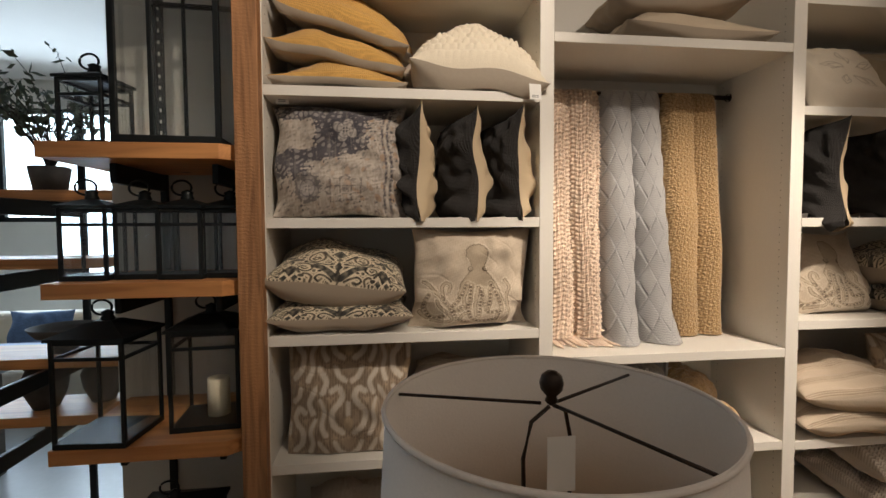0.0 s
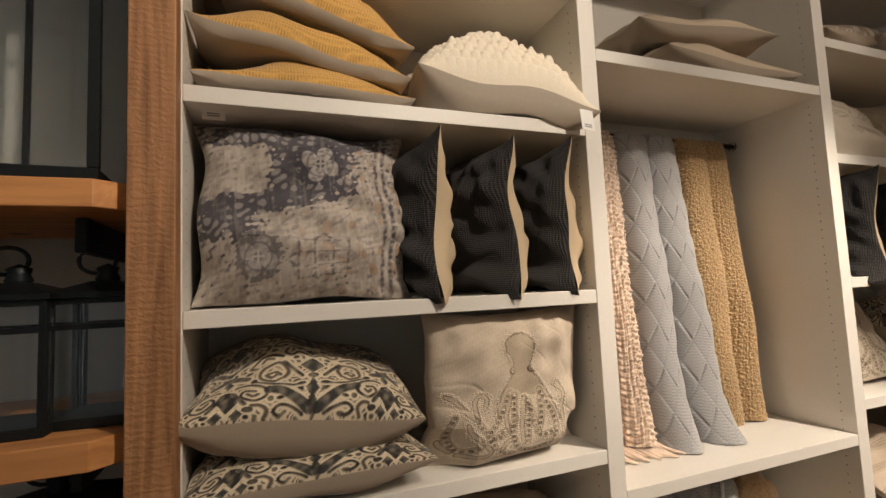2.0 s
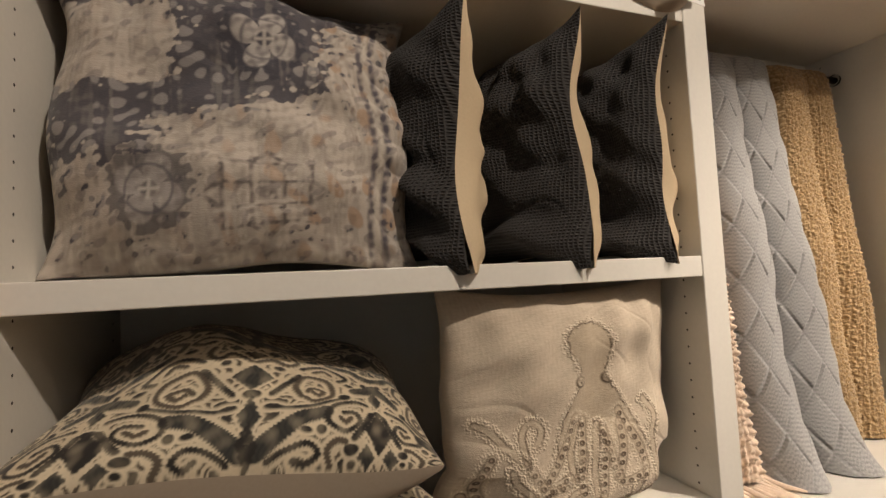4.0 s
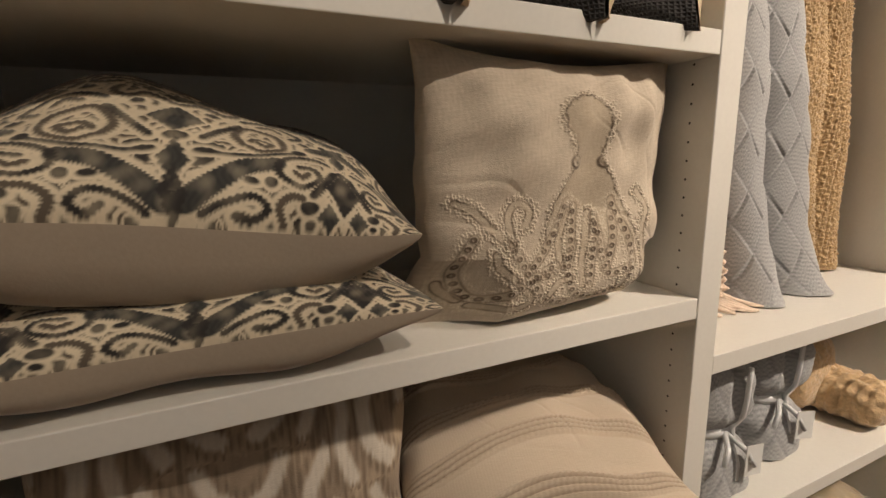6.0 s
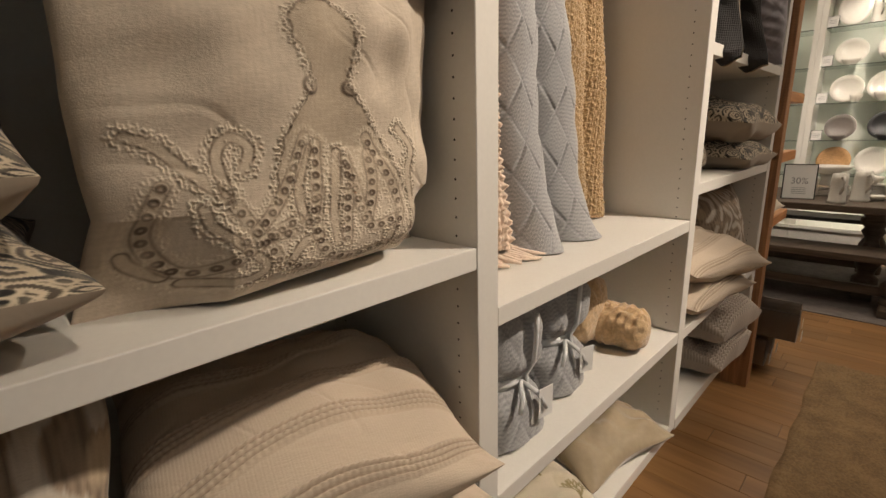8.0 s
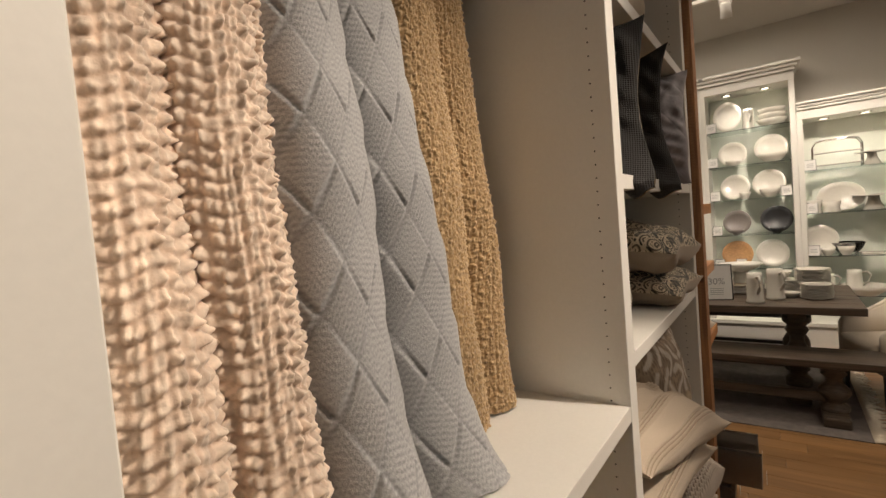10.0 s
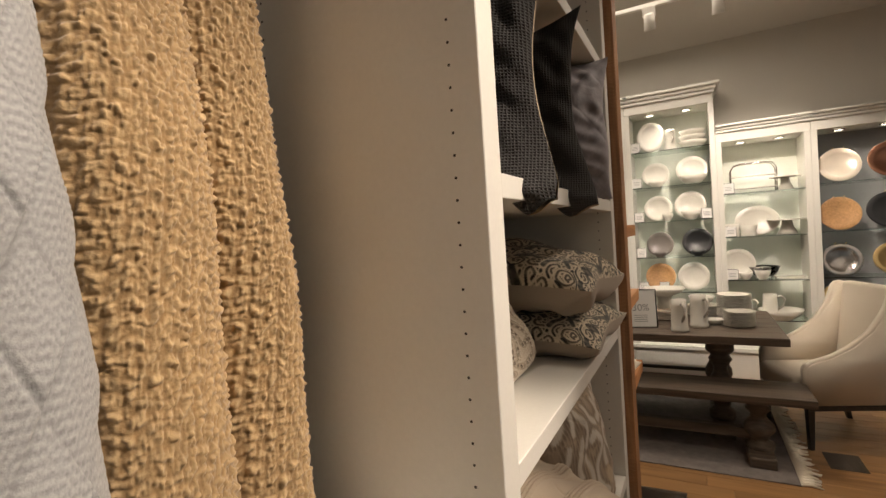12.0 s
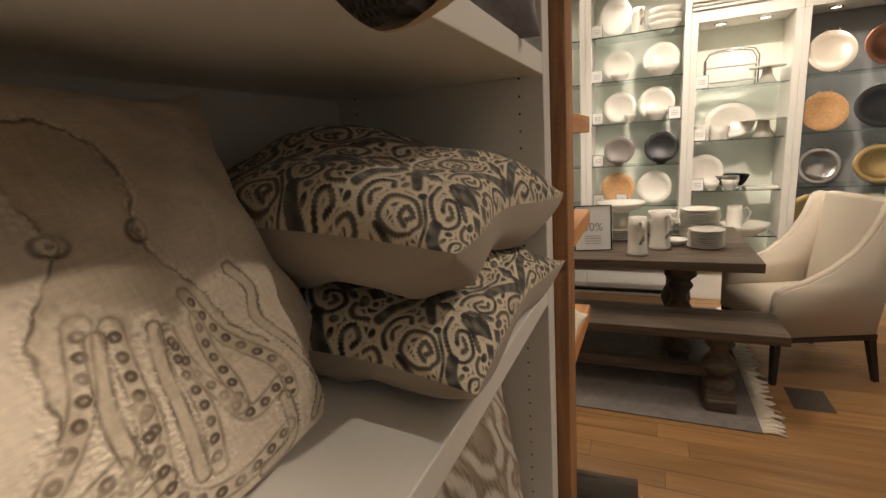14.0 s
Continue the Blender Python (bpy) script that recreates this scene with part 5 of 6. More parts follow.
for sx in (-1, 1):
    for sy in (-1, 1):
        part("leg", slab(sx * 0.42 - 0.04, sx * 0.42 + 0.04, sy * 0.28 - 0.04, sy * 0.28 + 0.04, 0, 0.70, 0.004), TABLEW, tb)

# ---- textile niche beyond the shelving ----
for z in (1.60, 1.27, 0.90):
    bracket_shelf(plank(3.412, 4.12, z - 0.055, z, 0.06, 0.015, 0.485, True), "thick pine shelf with a cut corner on black brackets", (3.6, 3.95), z - 0.055)
cushion("slate-blue folded pillow on a pine shelf", pose(3.62, 0.22, 1.30, 0, 0, 5), 0.34, 0.40, 0.07, material("slate_blue_cloth", (0.10, 0.13, 0.19), 0.9, vary=0.15), TAUPE, seed=210, n=40, group="pillows in the niche")
cushion("cream shaggy pillow lying on a pine shelf", pose(3.66, 0.19, 0.975, 3, 0, 0), 0.42, 0.40, 0.13, IVORY, IVORY, seed=212, n=110, pattern=popcorn, group="pillows in the niche")
cushion("charcoal pillow with cream fringe standing on another", pose(3.62, 0.18, 1.13, 76, 0, -30), 0.30, 0.22, 0.08, BLACKK, TAUPE, seed=214, n=40, group="pillows in the niche")
cushion("brown leather-look pillow standing on a high pine shelf", pose(3.66, 0.16, 1.81, 80, 0, 0), 0.44, 0.42, 0.14, TERRA, TAUPE, seed=216, n=40, group="pillows in the niche")
CRATEW = wood("brown_crate", (0.13, 0.075, 0.035), (0.27, 0.155, 0.075), 1.0, "X", 0.6, 0.1)
crate = thing("crate", pose(3.695, 0.215, 0), "dark brown wooden crate on the floor", "crate")
for y in (-0.09, 0.27):
    for k in range(3):
        part("slat", slab(-0.245, 0.245, y - 0.01, y + 0.01, 0.02 + 0.075 * k, 0.088 + 0.075 * k, 0.003), CRATEW, crate)
for x in (-0.245, 0.245):
    for k in range(3):
        part("slat", slab(x - 0.01, x + 0.01, -0.08, 0.26, 0.02 + 0.075 * k, 0.088 + 0.075 * k, 0.003), CRATEW, crate)
part("floor_board", slab(-0.235, 0.235, -0.08, 0.26, 0.0, 0.02, 0.002), TABLEW, crate)
for x, y, z, rz in ((3.59, 0.20, 0.125, 0), (3.80, 0.20, 0.125, 0), (3.60, 0.07, 0.31, 0), (3.80, 0.09, 0.315, 2)):
    ob = thing("rolled_rug", pose(x, y, z, 0, 0, rz), "oatmeal woven rug rolled up in a crate", "rug", "rolled rugs")
    bm = bmesh.new()
    rings = []
    for q in np.linspace(0, 6 * math.pi, 110):
        r = 0.025 + 0.068 * q / (6 * math.pi)
        rings.append([bm.verts.new((r * math.cos(q), yy, r * math.sin(q))) for yy in (-0.26, 0.25)])
    for a, b in zip(rings, rings[1:]):
        bm.faces.new((a[0], a[1], b[1], b[0]))
    bmesh.ops.solidify(bm, geom=bm.faces[:], thickness=0.011)
    part("roll", bm, OATKNIT, ob, "", True)
    part("tag", slab(0.05, 0.09, -0.275, -0.274, -0.10, -0.04, 0), PAPER, ob, "small white tag")

# ---- dining display ----
ORIGIN = pose(-0.02, -0.02, 0)


def baluster(x, y, h, r, parent, mat, top=0.0):
    prof = [(r * 0.9, 0), (r * 0.9, h * 0.10), (r * 0.55, h * 0.16), (r * 0.62, h * 0.22), (r, h * 0.38), (r * 0.95, h * 0.47), (r * 0.5, h * 0.62),
            (r * 0.48, h * 0.70), (r * 0.8, h * 0.80), (r * 0.6, h * 0.86), (r * 0.95, h * 0.92), (r * 0.95, h), (0, h)]
    bm = lathe(prof, 24, None, (x, y, top))
    return part("baluster", bm, mat, parent, "turned baluster leg", True)


table = thing("dining_table", pose(0, 0, 0), "weathered dark oak trestle dining table set with dishes", "table")
for k in range(6):
    x0 = 5.275 + k * 0.182
    part("board", slab(x0, x0 + 0.1805, -0.752, 1.55, 0.735, 0.79, 0.003), TABLEW, table)
for y in (-0.36, 1.15):
    part("crossbar", slab(5.45, 6.2, y - 0.06, y + 0.06, 0.66, 0.735, 0.006), TABLEW, table)
    part("foot", slab(5.42, 6.24, y - 0.07, y + 0.07, 0.0, 0.10, 0.012, seg=2), TABLEW, table)
    for x in (5.62, 6.04):
        baluster(x, y, 0.56, 0.10, table, TABLEW, 0.10)
part("stretcher", slab(5.80, 5.86, -0.36, 1.15, 0.18, 0.28, 0.006), TABLEW, table)
bench = thing("bench", pose(0, 0, 0), "weathered dark oak trestle bench beside the table", "bench")
part("seat", slab(5.085, 5.46, -0.85, 1.35, 0.40, 0.452, 0.005, seg=2), TABLEW, bench)
for y in (-0.55, 1.1):
    part("foot", slab(5.03, 5.40, y - 0.075, y + 0.075, 0.0, 0.075, 0.012, seg=2), TABLEW, bench)
    baluster(5.22, y, 0.325, 0.095, bench, TABLEW, 0.075)
part("stretcher", slab(5.19, 5.25, -0.55, 1.1, 0.13, 0.20, 0.005), TABLEW, bench)
st = thing("low_bench", pose(6.62, 0.12, 0), "black open-sided bench behind the dining table", "bench")
part("seat", slab(-0.17, 0.17, -0.5, 0.5, 0.46, 0.50, 0.004), DARKW, st)
for sx in (-1, 1):
    for sy in (-1, 1):
        part("leg", slab(sx * 0.14 - 0.02, sx * 0.14 + 0.02, sy * 0.46 - 0.02, sy * 0.46 + 0.02, 0, 0.46, 0.003), DARKW, st)
    for z in ((0.20,) if sx < 0 else ()):
        part("rail", slab(sx * 0.14 - 0.012, sx * 0.14 + 0.012, -0.44, 0.44, z, z + 0.03, 0.002), DARKW, st)

chair = thing("dining_armchair", pose(5.80, -1.03, 0, 0, 0, 20), "cream linen upholstered wing armchair with dark wooden legs", "chair")
PROFILE = ((0.31, 0.30), (0.31, 0.565), (0.27, 0.60), (0.15, 0.635), (0.02, 0.70), (-0.10, 0.80), (-0.18, 0.92), (-0.235, 1.06), (-0.30, 1.075), (-0.335, 1.04), (-0.30, 0.60), (-0.26, 0.30))
for side in (-1, 1):
    bm = bmesh.new()
    xa, xb = side * 0.30, side * 0.235
    a = [bm.verts.new((xa + side * 0.018 * (z - 0.3), y, z)) for y, z in PROFILE]
    b = [bm.verts.new((xb + side * 0.010 * (z - 0.3), y, z)) for y, z in PROFILE]
    bm.faces.new(a if side > 0 else a[::-1])
    bm.faces.new(b[::-1] if side > 0 else b)
    for k in range(len(a)):
        j = (k + 1) % len(a)
        bm.faces.new((a[k], b[k], b[j], a[j]))
    bmesh.ops.recalc_face_normals(bm, faces=bm.faces[:])
    bmesh.ops.bevel(bm, geom=list(bm.edges), offset=0.012, segments=3, affect="EDGES")
    arm = part("arm", bm, CREAMCHAIR, chair, "", True)
bm = slab(-0.245, 0.245, -0.045, 0.045, 0.0, 0.68, 0.03, None, 3)
part("backrest", bm, CREAMCHAIR, chair, "", True, pose(0, -0.235, 0.40, 7))
bm = slab(-0.238, 0.238, -0.20, 0.345, 0.33, 0.485, 0.045, None, 4)
part("seat", bm, CREAMCHAIR, chair, "plump cream seat cushion", True)
part("apron", slab(-0.295, 0.295, -0.27, 0.30, 0.27, 0.305, 0.004), DARKW, chair, "dark wooden seat rail")
for sx, sy in ((-1, 1), (1, 1), (-1, -1), (1, -1)):
    bm = slab(-0.022, 0.022, -0.022, 0.022, 0, 0.28, 0.003)
    for v in bm.verts:
        if v.co.z < 0.1:
            v.co.x, v.co.y = v.co.x * 0.7, v.co.y * 0.7 + (-0.06 if sy < 0 else 0.0)
    part("leg", bm, DARKW, chair, "tapered dark wooden leg", m=pose(sx * 0.27, 0.275 if sy > 0 else -0.245, 0))

# black wire side table past the chair
st = thing("side_table", pose(6.25, -1.98, 0), "small round side table on thin black metal legs", "table")
part("tabletop", lathe([(0.0, 0.50), (0.26, 0.50), (0.26, 0.525), (0.0, 0.525)], 36), GREYC, st, "", True)
for k in range(3):
    a = 0.6 + k * 2.094
    part("leg", tube([(0.14 * math.cos(a), 0.14 * math.sin(a), 0.50), (0.26 * math.cos(a), 0.26 * math.sin(a), 0.0)], 0.009, 8), IRON, st, "", True)
part("ring", tube([(0.24 * math.cos(a), 0.24 * math.sin(a), 0.06) for a in np.linspace(0, 6.283, 31)[:-1]], 0.007, 6, None, True), IRON, st, "", True)
rack = thing("display_rack", pose(7.05, -2.35, 0), "black metal display rack against the wall", "rack")
for y in (-0.2, 0.2):
    part("upright", slab(-0.012, 0.012, y - 0.012, y + 0.012, 0, 1.25, 0.002), IRON, rack)
for z in (0.35, 0.75, 1.235):
    part("crossbar", slab(-0.012, 0.012, -0.19, 0.19, z, z + 0.018, 0.002), IRON, rack)
part("panel", slab(0.014, 0.022, -0.17, 0.17, 0.37, 1.1, 0.002), material("teal_cloth", (0.05, 0.09, 0.095), 0.8, vary=0.2), rack)


def plate(m, r, mat, label, name="plate", deep=0.018, oval=1.0, stand=True):
    ob = thing(name, m, label, "plate", "dishes on the glass shelves")
    bm = lathe([(0.0, 0.0), (r * 0.6, 0.0), (r * 0.66, 0.004), (r * 0.97, deep), (r, deep + 0.003), (r * 0.98, deep + 0.006), (r * 0.68, 0.011), (r * 0.64, 0.007), (0.0, 0.007)], 40)
    bmesh.ops.scale(bm, vec=(1, oval, 1), verts=bm.verts)
    part("dish", bm, mat, ob, "", True)
    if stand:
        for s in (-1, 1):
            part("easel_prong", tube([(r * 0.99, s * r * 0.25, 0.045), (r * 1.0, s * r * 0.25, -0.01), (r * 0.72, s * r * 0.25, -0.03)], 0.005, 6), BRASS, ob, "brass easel prong", True)
    return ob


def upright(y, z, r, x=7.06):
    return pose(x, y, z + r * 0.985, 0, -76, 0)


def bowl(x, y, z, r, h, mat, label, foot=0.5):
    ob = thing("bowl", pose(x, y, z), label, "bowl", "dishes on the glass shelves")
    part("body", lathe([(0.0, 0.0), (r * foot, 0.0), (r * foot, h * 0.08), (r * 0.8, h * 0.45), (r, h), (r * 0.965, h), (r * 0.76, h * 0.5), (0.0, h * 0.14)], 32), mat, ob, "", True)
    return ob


def jug(x, y, z, r, h, turn, label="cream stoneware pitcher on the dining table"):
    ob = thing("pitcher", pose(x, y, z, 0, 0, turn), label, "pitcher", "tableware on the dining table")
    part("body", lathe([(0.0, 0.0), (r, 0.0), (r * 1.02, h * 0.08), (r * 0.93, h * 0.12), (r * 0.86, h * 0.8), (r * 0.82, h), (r * 0.78, h), (r * 0.8, h * 0.2), (0.0, h * 0.1)], 32), CERAM, ob, "", True)
    part("handle", tube([(r * 0.8, 0, h * 0.86), (r * 1.35, 0, h * 0.92), (r * 1.75, 0, h * 0.78), (r * 1.5, 0, h * 0.5), (r * 0.9, 0, h * 0.33)], [0.010, 0.011, 0.011, 0.010, 0.008], 9), CERAM, ob, "", True)
    return ob


def stack(x, y, z, r, n, mat, label):
    ob = thing("plate_stack", pose(x, y, z), label, "plates", "tableware on the dining table")
    for k in range(n):
        part("plate", lathe([(0.0, 0.0), (r * 0.6, 0.0), (r * 0.7, 0.005), (r, 0.012), (r, 0.0155), (r * 0.7, 0.009), (0.0, 0.006)], 32, None, (0.002 * math.sin(3 * k), 0.002 * math.cos(5 * k), 0.0128 * k)), mat, ob, "", True)
    return ob


RIMMED = material("speckled_cream_ceramic", (0.66, 0.62, 0.54), 0.3, vary=0.12, grain=90, bump=0.05, coat=0.3)
TT = 0.791
jug(5.42, -0.105, TT, 0.062, 0.235, 200)
jug(5.60, -0.235, TT, 0.066, 0.245, 215)
stack(5.66, -0.50, TT, 0.105, 9, RIMMED, "low stack of cream plates on the dining table")
stack(6.02, -0.49, TT, 0.125, 15, RIMMED, "tall stack of cream plates on the dining table")
bowl(5.72, -0.335, TT, 0.07, 0.04, CERAM, "small cream dip bowl on the dining table")
bowl(6.10, -0.30, TT, 0.10, 0.07, CERAM, "cream cereal bowl on the dining table").matrix_world = pose(6.10, -0.28, TT + 0.092)
stack(6.10, -0.28, TT, 0.13, 7, RIMMED, "stack of cream plates under a bowl")
stack(5.95, 0.02, TT, 0.17, 6, CERAM, "stack of large cream platters on the dining table")
bowl(5.95, 0.02, TT + 0.085, 0.06, 0.10, CERAM, "white cake-stand foot under a wide bowl", 1.0)
bowl(5.95, 0.02, TT + 0.186, 0.17, 0.07, CERAM, "wide cream serving bowl on a stand", 0.4)
stack(5.75, 0.16, TT, 0.10, 12, RIMMED, "stack of cream bowls on the dining table")
sign = thing("sign", pose(5.50, 0.165, TT, -8, 0, -78), "framed white sale sign standing on the table", "sign")
part("card", slab(-0.11, 0.11, -0.004, 0.004, 0.006, 0.29, 0.0), PAPER, sign)
for x0, x1, z0, z1 in ((-0.118, 0.118, 0, 0.006), (-0.118, 0.118, 0.29, 0.297), (-0.118, -0.11, 0.006, 0.29), (0.11, 0.118, 0.006, 0.29)):
    part("frame", slab(x0, x1, -0.007, 0.007, z0, z1, 0.001), IRON, sign)
font = bpy.data.curves.new("writing", "FONT")
font.body, font.size, font.align_x, font.extrude = "30%", 0.075, "CENTER", 0.0005
tx = new("writing", font)
deps = bpy.context.evaluated_depsgraph_get()
me = bpy.data.meshes.new_from_object(tx.evaluated_get(deps))
bpy.data.objects.remove(tx)
me.materials.append(INK)
wr = new("writing", me)
wr.parent, wr.matrix_basis = sign, pose(0, -0.0052, 0.13, 90, 0, 0)
for k in range(4):
    part("print", slab(-0.05, 0.05, -0.0056, -0.0046, 0.045 + 0.016 * k, 0.049 + 0.016 * k, 0), INK, sign)

# ---- china cabinets ----
ORIGIN = pose(0.10, -0.03, -0.035)
XF, XB = 6.90, 7.296


def cabinet(y0, y1, top, shelves, back, label, crown=0.09, posts=(True, True), pucks=2):
    """A tall open cabinet with glass shelves, crown moulding, plinth and recessed lights; y0 is its lower-y end."""
    ob = thing("display_cabinet", pose(0, 0, 0), label, "cabinet", "china cabinets")
    w = 0.05
    part("back", slab(XB - 0.02, XB, y0, y1, 0.34, top, 0), back, ob)
    for y in ((y0, y0 + w), (y1 - w, y1)):
        part("side", slab(XF, XB - 0.021, y[0], y[1], 0.34, top - 0.09, 0.003), CABW, ob)
    part("header", slab(XF - 0.002, XB - 0.021, y0 + 0.001, y1 - 0.001, top - 0.09, top, 0.003), CABW, ob)
    part("plinth", slab(XF - 0.03, XB, y0, y1, 0.036, 0.34, 0.006), CABW, ob)
    part("base_moulding", slab(XF - 0.05, XF - 0.028, y0, y1, 0.30, 0.345, 0.008, seg=2), CABW, ob)
    cr = part("crown", slab(XF - 0.03, XB, y0 - 0.012, y1 + 0.0, top, top + crown * 0.35, 0.006), CABW, ob)
    part("crown_step", slab(XF - 0.055, XB, y0 - 0.03, y1, top + crown * 0.35, top + crown * 0.7, 0.012, seg=3), CABW, cr)
    part("crown_lip", slab(XF - 0.085, XB, y0 - 0.055, y1, top + crown * 0.7, top + crown, 0.006), CABW, cr)
    for z in shelves:
        s = part("glass_shelf", slab(XF + 0.02, XB - 0.021, y0 + w, y1 - w, z - 0.009, z, 0.001), SHELFG, ob, "green-edged glass shelf")
        s.visible_shadow = False
    for k in range(pucks):
        y = y0 + (y1 - y0) * (k + 0.7) / (pucks + 0.4)
        p = part("puck_light", lathe([(0.0, 0.0), (0.034, 0.0), (0.040, 0.006), (0.0, 0.006)], 20, None, (XF + 0.15, y, top - 0.0975)), PUCK, ob, "glowing recessed puck light", True)
        part("puck_rim", lathe([(0.034, -0.003), (0.046, -0.003), (0.046, 0.006), (0.034, 0.006), (0.034, -0.003)], 20, None, (XF + 0.15, y, top - 0.0975)), SILVER, p, "", True)
    lamp("SPOT", "cabinet_lamp", ORIGIN @ Vector((XF + 0.10, (y0 + y1) / 2, top - 0.12)), ORIGIN @ Vector((XF + 0.16, (y0 + y1) / 2, 0.6)), 9.5 if back is CABB else 8, (1.0, 0.9, 0.76), 0.05, 130, 0.9)
    return ob


PUCK = glow("puck_glow", (1.0, 0.9, 0.72), 6.0)
cabinet(-0.449, 0.395, 2.905, (2.405, 2.025, 1.655, 1.27, 0.90, 0.60), CABB, "tall white cabinet of cream dishes on lit glass shelves", 0.10)
cabinet(0.396, 1.25, 2.905, (2.405, 2.025, 1.655, 1.27, 0.90), CABB, "tall white cabinet of pale dishes on lit glass shelves", 0.10)
cabinet(-1.21, -0.450, 2.49, (1.882, 1.450, 1.018, 0.62), CABB, "white cabinet of serving dishes on lit glass shelves", 0.075)
cabinet(-2.01, -1.211, 2.49, (1.908, 1.460, 1.032, 0.62), GREYB, "white cabinet with grey back and metal chargers on glass shelves", 0.075)

# tall cabinet
plate(upright(0.15, 2.405, 0.17), 0.17, CERAM, "oval cream platter on a glass shelf", "platter", oval=0.8, stand=False)
jug(7.05, -0.04, 2.406, 0.06, 0.22, 200, "white pitcher on a glass shelf")
for k in range(3):
    bowl(7.08, -0.25, 2.406 + 0.055 * k, 0.14 - 0.006 * k, 0.075, CERAM, "shallow cream bowl in a stack")
plate(upright(0.12, 2.025, 0.135), 0.135, CERAM, "cream dinner plate on a glass shelf", stand=False)
bowl(6.99, 0.11, 2.026, 0.08, 0.06, CERAM, "small cream bowl on a glass shelf")
plate(upright(-0.23, 2.025, 0.15), 0.15, CERAM, "scalloped cream platter on a glass shelf", "platter", stand=False)
bowl(7.00, -0.24, 2.026, 0.13, 0.09, CERAM, "scalloped cream bowl on a glass shelf")
plate(upright(0.11, 1.655, 0.14), 0.14, CERAM, "pale dinner plate on a glass shelf", stand=False)
bowl(6.99, 0.02, 1.656, 0.055, 0.075, CERAM, "cream cup on a glass shelf")
plate(upright(-0.20, 1.655, 0.15), 0.15, CERAM, "pale salad plate on a glass shelf", stand=False)
bowl(6.99, -0.20, 1.656, 0.09, 0.09, CERAM, "white footed bowl on a glass shelf")
plate(upright(0.11, 1.27, 0.135), 0.135, GREYC, "taupe glazed dinner plate on a glass shelf", stand=False)
bowl(6.99, 0.11, 1.271, 0.07, 0.055, GREYC, "taupe glazed bowl on a glass shelf")
plate(upright(-0.25, 1.27, 0.145), 0.145, BLACKC, "matt black dinner plate on a glass shelf", stand=False)
bowl(6.99, -0.25, 1.271, 0.075, 0.06, BLACKC, "matt black bowl on a glass shelf")
plate(upright(0.12, 0.90, 0.15), 0.15, RATTAN, "brown woven charger on a glass shelf", stand=False)
plate(upright(-0.2, 0.90, 0.15), 0.15, CERAM, "cream charger on a glass shelf", stand=False)
for z in (2.405, 2.025, 1.655, 1.27, 0.90):
    plate(upright(0.75, z, 0.14), 0.14, CERAM, "pale plate on a far glass shelf", stand=False)
    bowl(7.0, 1.0, z + 0.001, 0.10, 0.08, CERAM, "pale bowl on a far glass shelf")

# middle cabinet
wire = thing("serving_rack", pose(7.02, -0.76, 1.883), "silver wire serving rack with rounded corners", "rack")
arch = [(-0.19, 0.0), (-0.19, 0.22), (-0.16, 0.27), (-0.10, 0.285), (0.10, 0.285), (0.16, 0.27), (0.19, 0.22), (0.19, 0.0)]
for dx in (-0.05, 0.06):
    part("hoop", tube([(dx, y, z + 0.006) for y, z in arch], 0.006, 7), SILVER, wire, "", True)
for z in (0.04, 0.16):
    part("tray", slab(-0.05, 0.06, -0.185, 0.185, z, z + 0.012, 0.003), CERAM, wire)
for y, z, r, h in ((-1.02, 1.883, 0.13, 0.13), (-1.02, 1.451, 0.16, 0.15)):
    ob = thing("cake_stand", pose(7.02, y, z), "white ceramic cake stand on a glass shelf", "cake stand")
    part("foot", lathe([(0.0, 0.0), (r * 0.55, 0.0), (r * 0.3, h * 0.5), (r * 0.25, h * 0.9), (0.0, h * 0.9)], 28), CERAM, ob, "", True)
    part("top", lathe([(0.0, h * 0.9), (r, h * 0.93), (r, h), (r * 0.95, h), (0.0, h * 0.97)], 36), CERAM, ob, "", True)
for y, r, h in ((-0.56, 0.075, 0.13), (-0.70, 0.08, 0.11)):
    bowl(7.0, y, 1.451, r, h, CERAM, "straight-sided cream bowl on a glass shelf", 0.9)
plate(upright(-0.78, 1.450, 0.15), 0.15, CERAM, "oval cream platter behind the bowls", "platter", oval=1.25, stand=False)
plate(upright(-0.60, 1.018, 0.155), 0.155, CERAM, "scalloped white dinner plate on a glass shelf", stand=False)
for y, r, h in ((-0.66, 0.06, 0.07), (-0.82, 0.14, 0.12), (-0.80, 0.07, 0.09)):
    bowl(6.98 + 0.1 * (r > 0.1), y, 1.019, r, h, CERAM if r < 0.1 else GLASS, "pale bowl on a glass shelf")
ob = thing("tray", pose(7.02, -1.03, 1.019), "white rectangular ceramic tray on a glass shelf", "tray")
part("dish", slab(-0.09, 0.09, -0.12, 0.12, 0, 0.022, 0.006, seg=2), CERAM, ob)
jug(7.08, -0.86, 0.621, 0.07, 0.24, 260, "white pitcher on a low glass shelf")
jug(7.08, -0.66, 0.621, 0.06, 0.20, 240, "white pitcher on a low glass shelf")
bowl(6.98, -0.93, 0.621, 0.19, 0.10, CERAM, "wide white serving bowl on a low glass shelf")

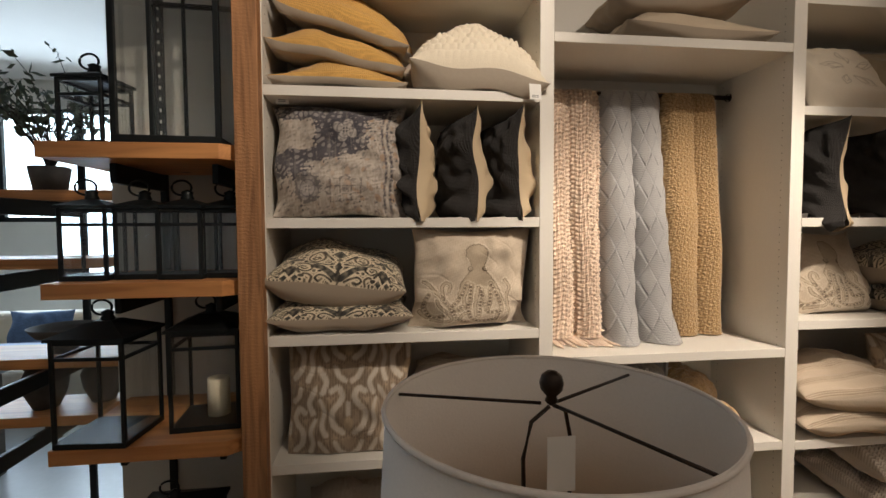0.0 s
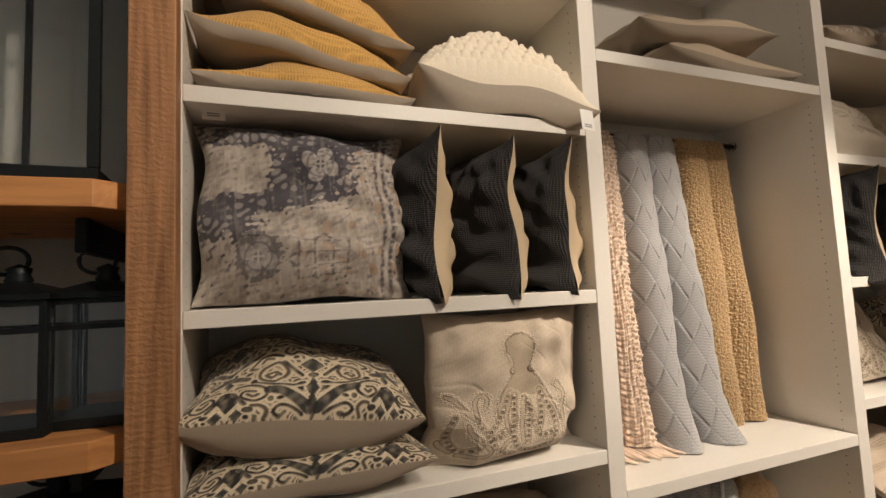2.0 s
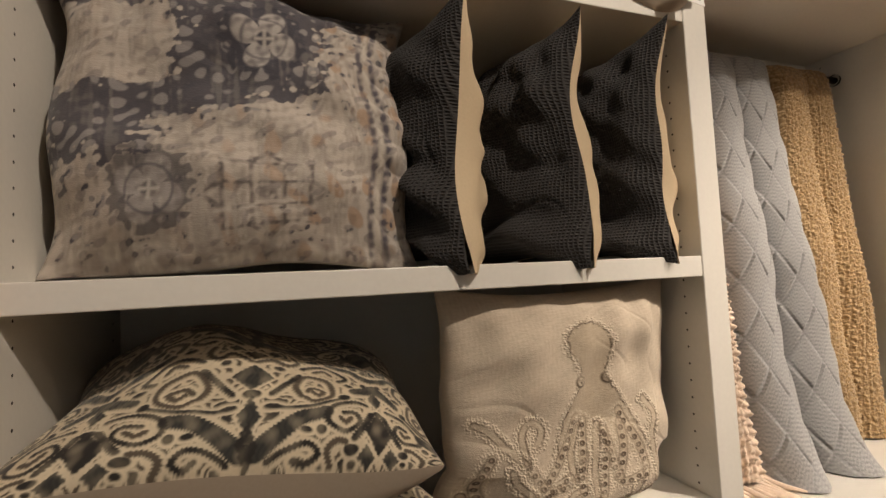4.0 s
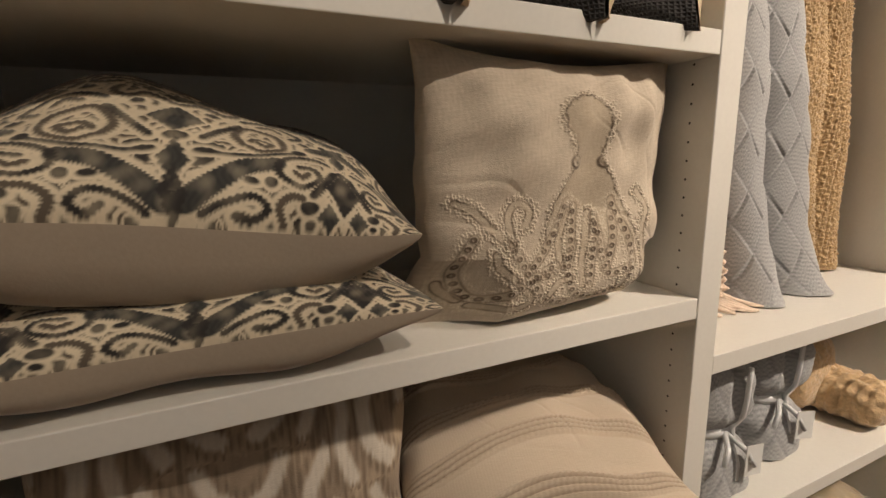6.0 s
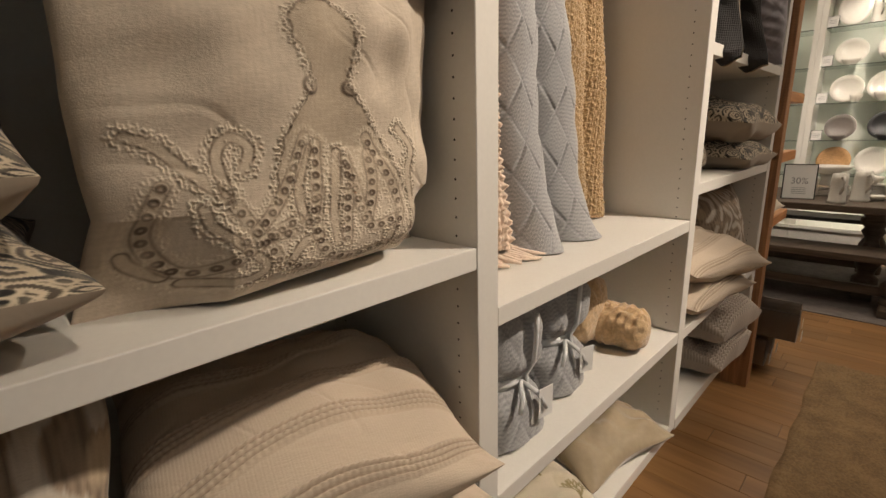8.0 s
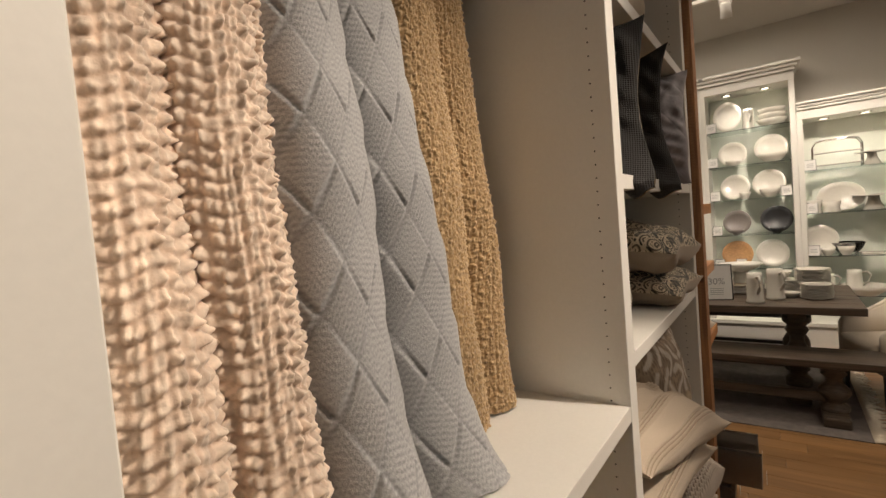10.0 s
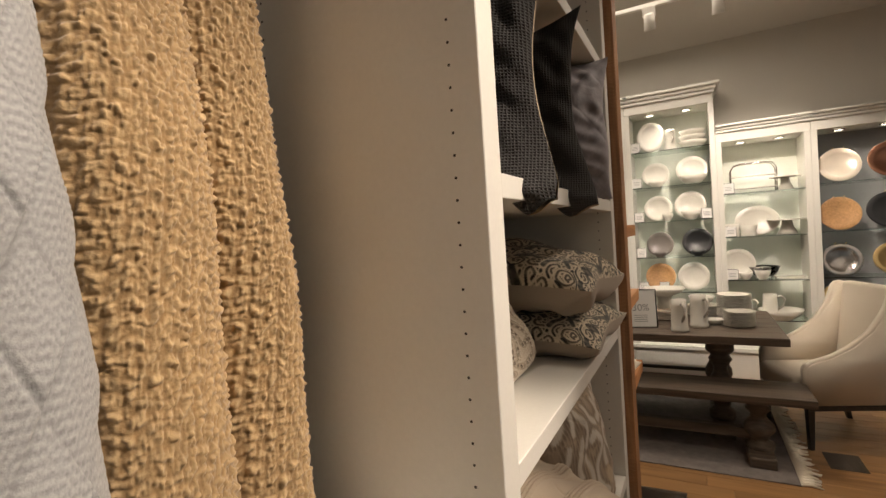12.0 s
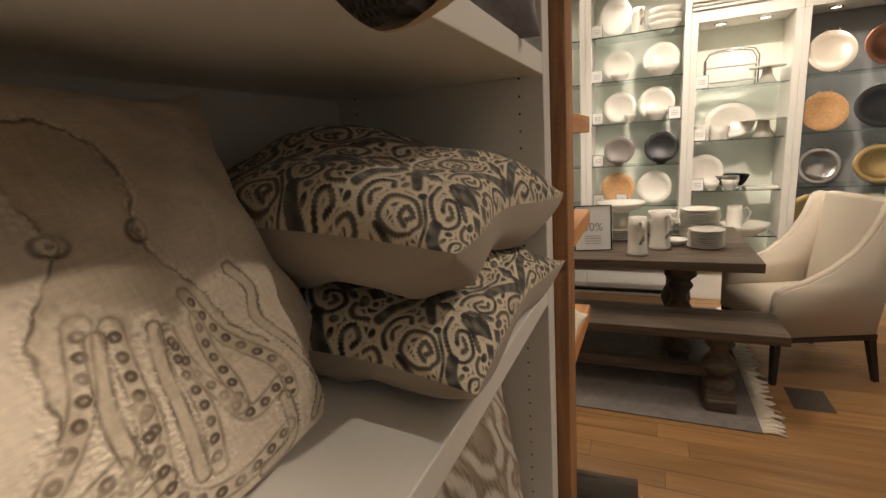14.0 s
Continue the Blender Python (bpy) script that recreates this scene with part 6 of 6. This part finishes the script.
# cabinet of chargers
for y, z, r, o, mat, lab in ((-1.43, 1.908, 0.160, 1.0, PEARL, "pearl lacquer charger on a brass easel"), (-1.81, 1.908, 0.168, 1.10, COPPER, "hammered copper charger on a brass easel"),
                             (-1.42, 1.460, 0.158, 1.0, RATTAN, "woven rattan charger on a brass easel"), (-1.79, 1.460, 0.168, 1.12, BLACKC, "oval black charger on a brass easel"),
                             (-1.42, 1.032, 0.155, 1.0, SILVER, "beaded pewter charger on a brass easel"), (-1.81, 1.032, 0.155, 1.12, BRASS, "oval brass charger on a brass easel"),
                             (-1.40, 0.620, 0.17, 1.0, BRASS, "round brass charger on a low glass shelf"), (-1.80, 0.620, 0.17, 1.0, SILVER, "pewter charger on a low glass shelf")):
    plate(upright(y, z, r, 7.02), r, mat, lab, "charger", oval=o)

# price cards on the glass shelves
for y, z in ((0.30, 2.405), (0.30, 2.025), (0.295, 1.655), (0.29, 1.27), (0.285, 0.90), (-0.345, 1.655), (-0.545, 1.882), (-0.545, 1.450), (-0.545, 1.018), (0.08, 0.90)):
    ob = thing("price_card", pose(6.925, y, z + 0.0005, -6, 0, -90), "white price card in a thin dark frame", "sign", "price cards")
    part("card", slab(-0.045, 0.045, -0.003, 0.003, 0.004, 0.105, 0), PAPER, ob)
    part("frame", slab(-0.049, 0.049, 0.0032, 0.007, 0.0, 0.109, 0.001), IRON, ob)
    for k in range(3):
        part("print", slab(-0.028, 0.028, -0.0042, -0.0032, 0.035 + 0.015 * k, 0.039 + 0.015 * k, 0), INK, ob)

# ---- ceiling track ----
ORIGIN = Matrix.Identity(4)
track = thing("track_light", pose(5.40, 0, 3.2), "white ceiling track with small spot heads", "lamp")
part("rail", slab(-0.018, 0.018, -2.2, 1.2, 0.0, 0.03, 0.003), CABW, track)
for y in (-2.0, 1.0):
    part("stem", slab(-0.008, 0.008, y - 0.008, y + 0.008, 0.03, 0.299, 0.001), CABW, track)
for y in (-0.03, -0.47, -1.6, 0.7):
    h = part("spot_head", lathe([(0.0, 0.055), (0.03, 0.055), (0.036, 0.04), (0.040, -0.06), (0.034, -0.062), (0.0, -0.03)], 20), CABW, track, "small white spot head", True, pose(0.0, y, -0.10, 0, -20, 0))
    part("yoke", slab(-0.004, 0.004, -0.044, 0.044, 0.03, 0.10, 0.001), CABW, h)

# ---- rugs and floor ----
rug = thing("rug", pose(0, 0, 0.0), "long braided jute runner beside the shelving", "rug", kind="")
a, b = np.meshgrid(np.linspace(-1.5, 3.94, 620), np.linspace(-1.95, -0.28, 190))
cord = np.abs(np.sin(math.pi * b / 0.042 + 0.25 * ripple(a, b, 1.5, 5, 90)))
knot = np.abs(np.sin(math.pi * a / 0.05 + 1.57 * (np.floor(b / 0.042) % 2)))
z = 0.004 + 0.010 * cord ** 0.6 * (0.6 + 0.4 * knot) * (1 + 0.2 * ripple(a, b, 12, 7, 91))
z[:, -1] = z[:, 0] = 0.0
z[0], z[-1] = 0.0, 0.0
sheet("field", np.stack([a, b + 0.006 * ripple(a, b, 2.0, 5, 92), z], -1), JUTE, rug, uv=np.stack([a, b], -1))
rug = thing("rug", pose(0, 0, 0.0), "faded grey woven rug with tassels under the dining table", "rug")
part("field", slab(4.87, 6.75, -0.74, 2.1, 0.0, 0.008, 0.002), RUGM, rug)
g = np.random.RandomState(3)
bm = bmesh.new()
for k in range(120):
    x = 4.88 + 1.86 * k / 119
    q = 0.07 + 0.06 * g.rand()
    tube([(x, -0.738, 0.006), (x + 0.02 * (g.rand() - 0.5), -0.74 - q * 0.5, 0.012), (x + 0.05 * (g.rand() - 0.5), -0.74 - q, 0.005)], [0.007, 0.008, 0.004], 5, bm)
part("tassels", bm, IVORY, rug, "knotted cream tassels", True)["kind"] = "stuff"
reg = thing("floor_register", pose(5.295, -1.03, 0.001, 0, 0, 0), "dark metal air register set in the floor", "vent")
part("frame", slab(-0.12, 0.12, -0.095, 0.095, 0, 0.003, 0.001), VENTM, reg)
for k in range(9):
    part("slat", slab(-0.10, 0.10, -0.078 + k * 0.018, -0.068 + k * 0.018, 0.003, 0.0055, 0.0005), VENTM, reg)

floor = thing("floor", pose(0, 0, 0), "warm honey oak plank floor", "structure", kind="structure")
me = {}
g = np.random.RandomState(21)
rest = bmesh.new()
W = 0.127
for i in range(-80, 63):
    x = i * W
    y = -6 + 1.6 * g.rand() - 1.6
    while y < 4.5:
        length = (1.1, 1.45, 1.8)[g.randint(3)]
        if x < 7.3 and not (x < -0.85 and y > 0.2):
            if x > 1.6 and y + length > -2.6 and y < 0.7:
                if length not in me:
                    b = slab(0, W - 0.0012, 0, length - 0.0015, -0.02, 0, 0.0012)
                    me[length] = bpy.data.meshes.new("plank")
                    b.to_mesh(me[length])
                    b.free()
                    me[length].materials.append(FLOORW)
                o = new("plank", me[length])
                o.parent, o.location = floor, (x, y, 0)
            else:
                slab(x, x + W - 0.0012, y, y + length - 0.0015, -0.02, 0, 0, rest)
        y += length
part("far_planks", rest, FLOORW, floor)["kind"] = "stuff"
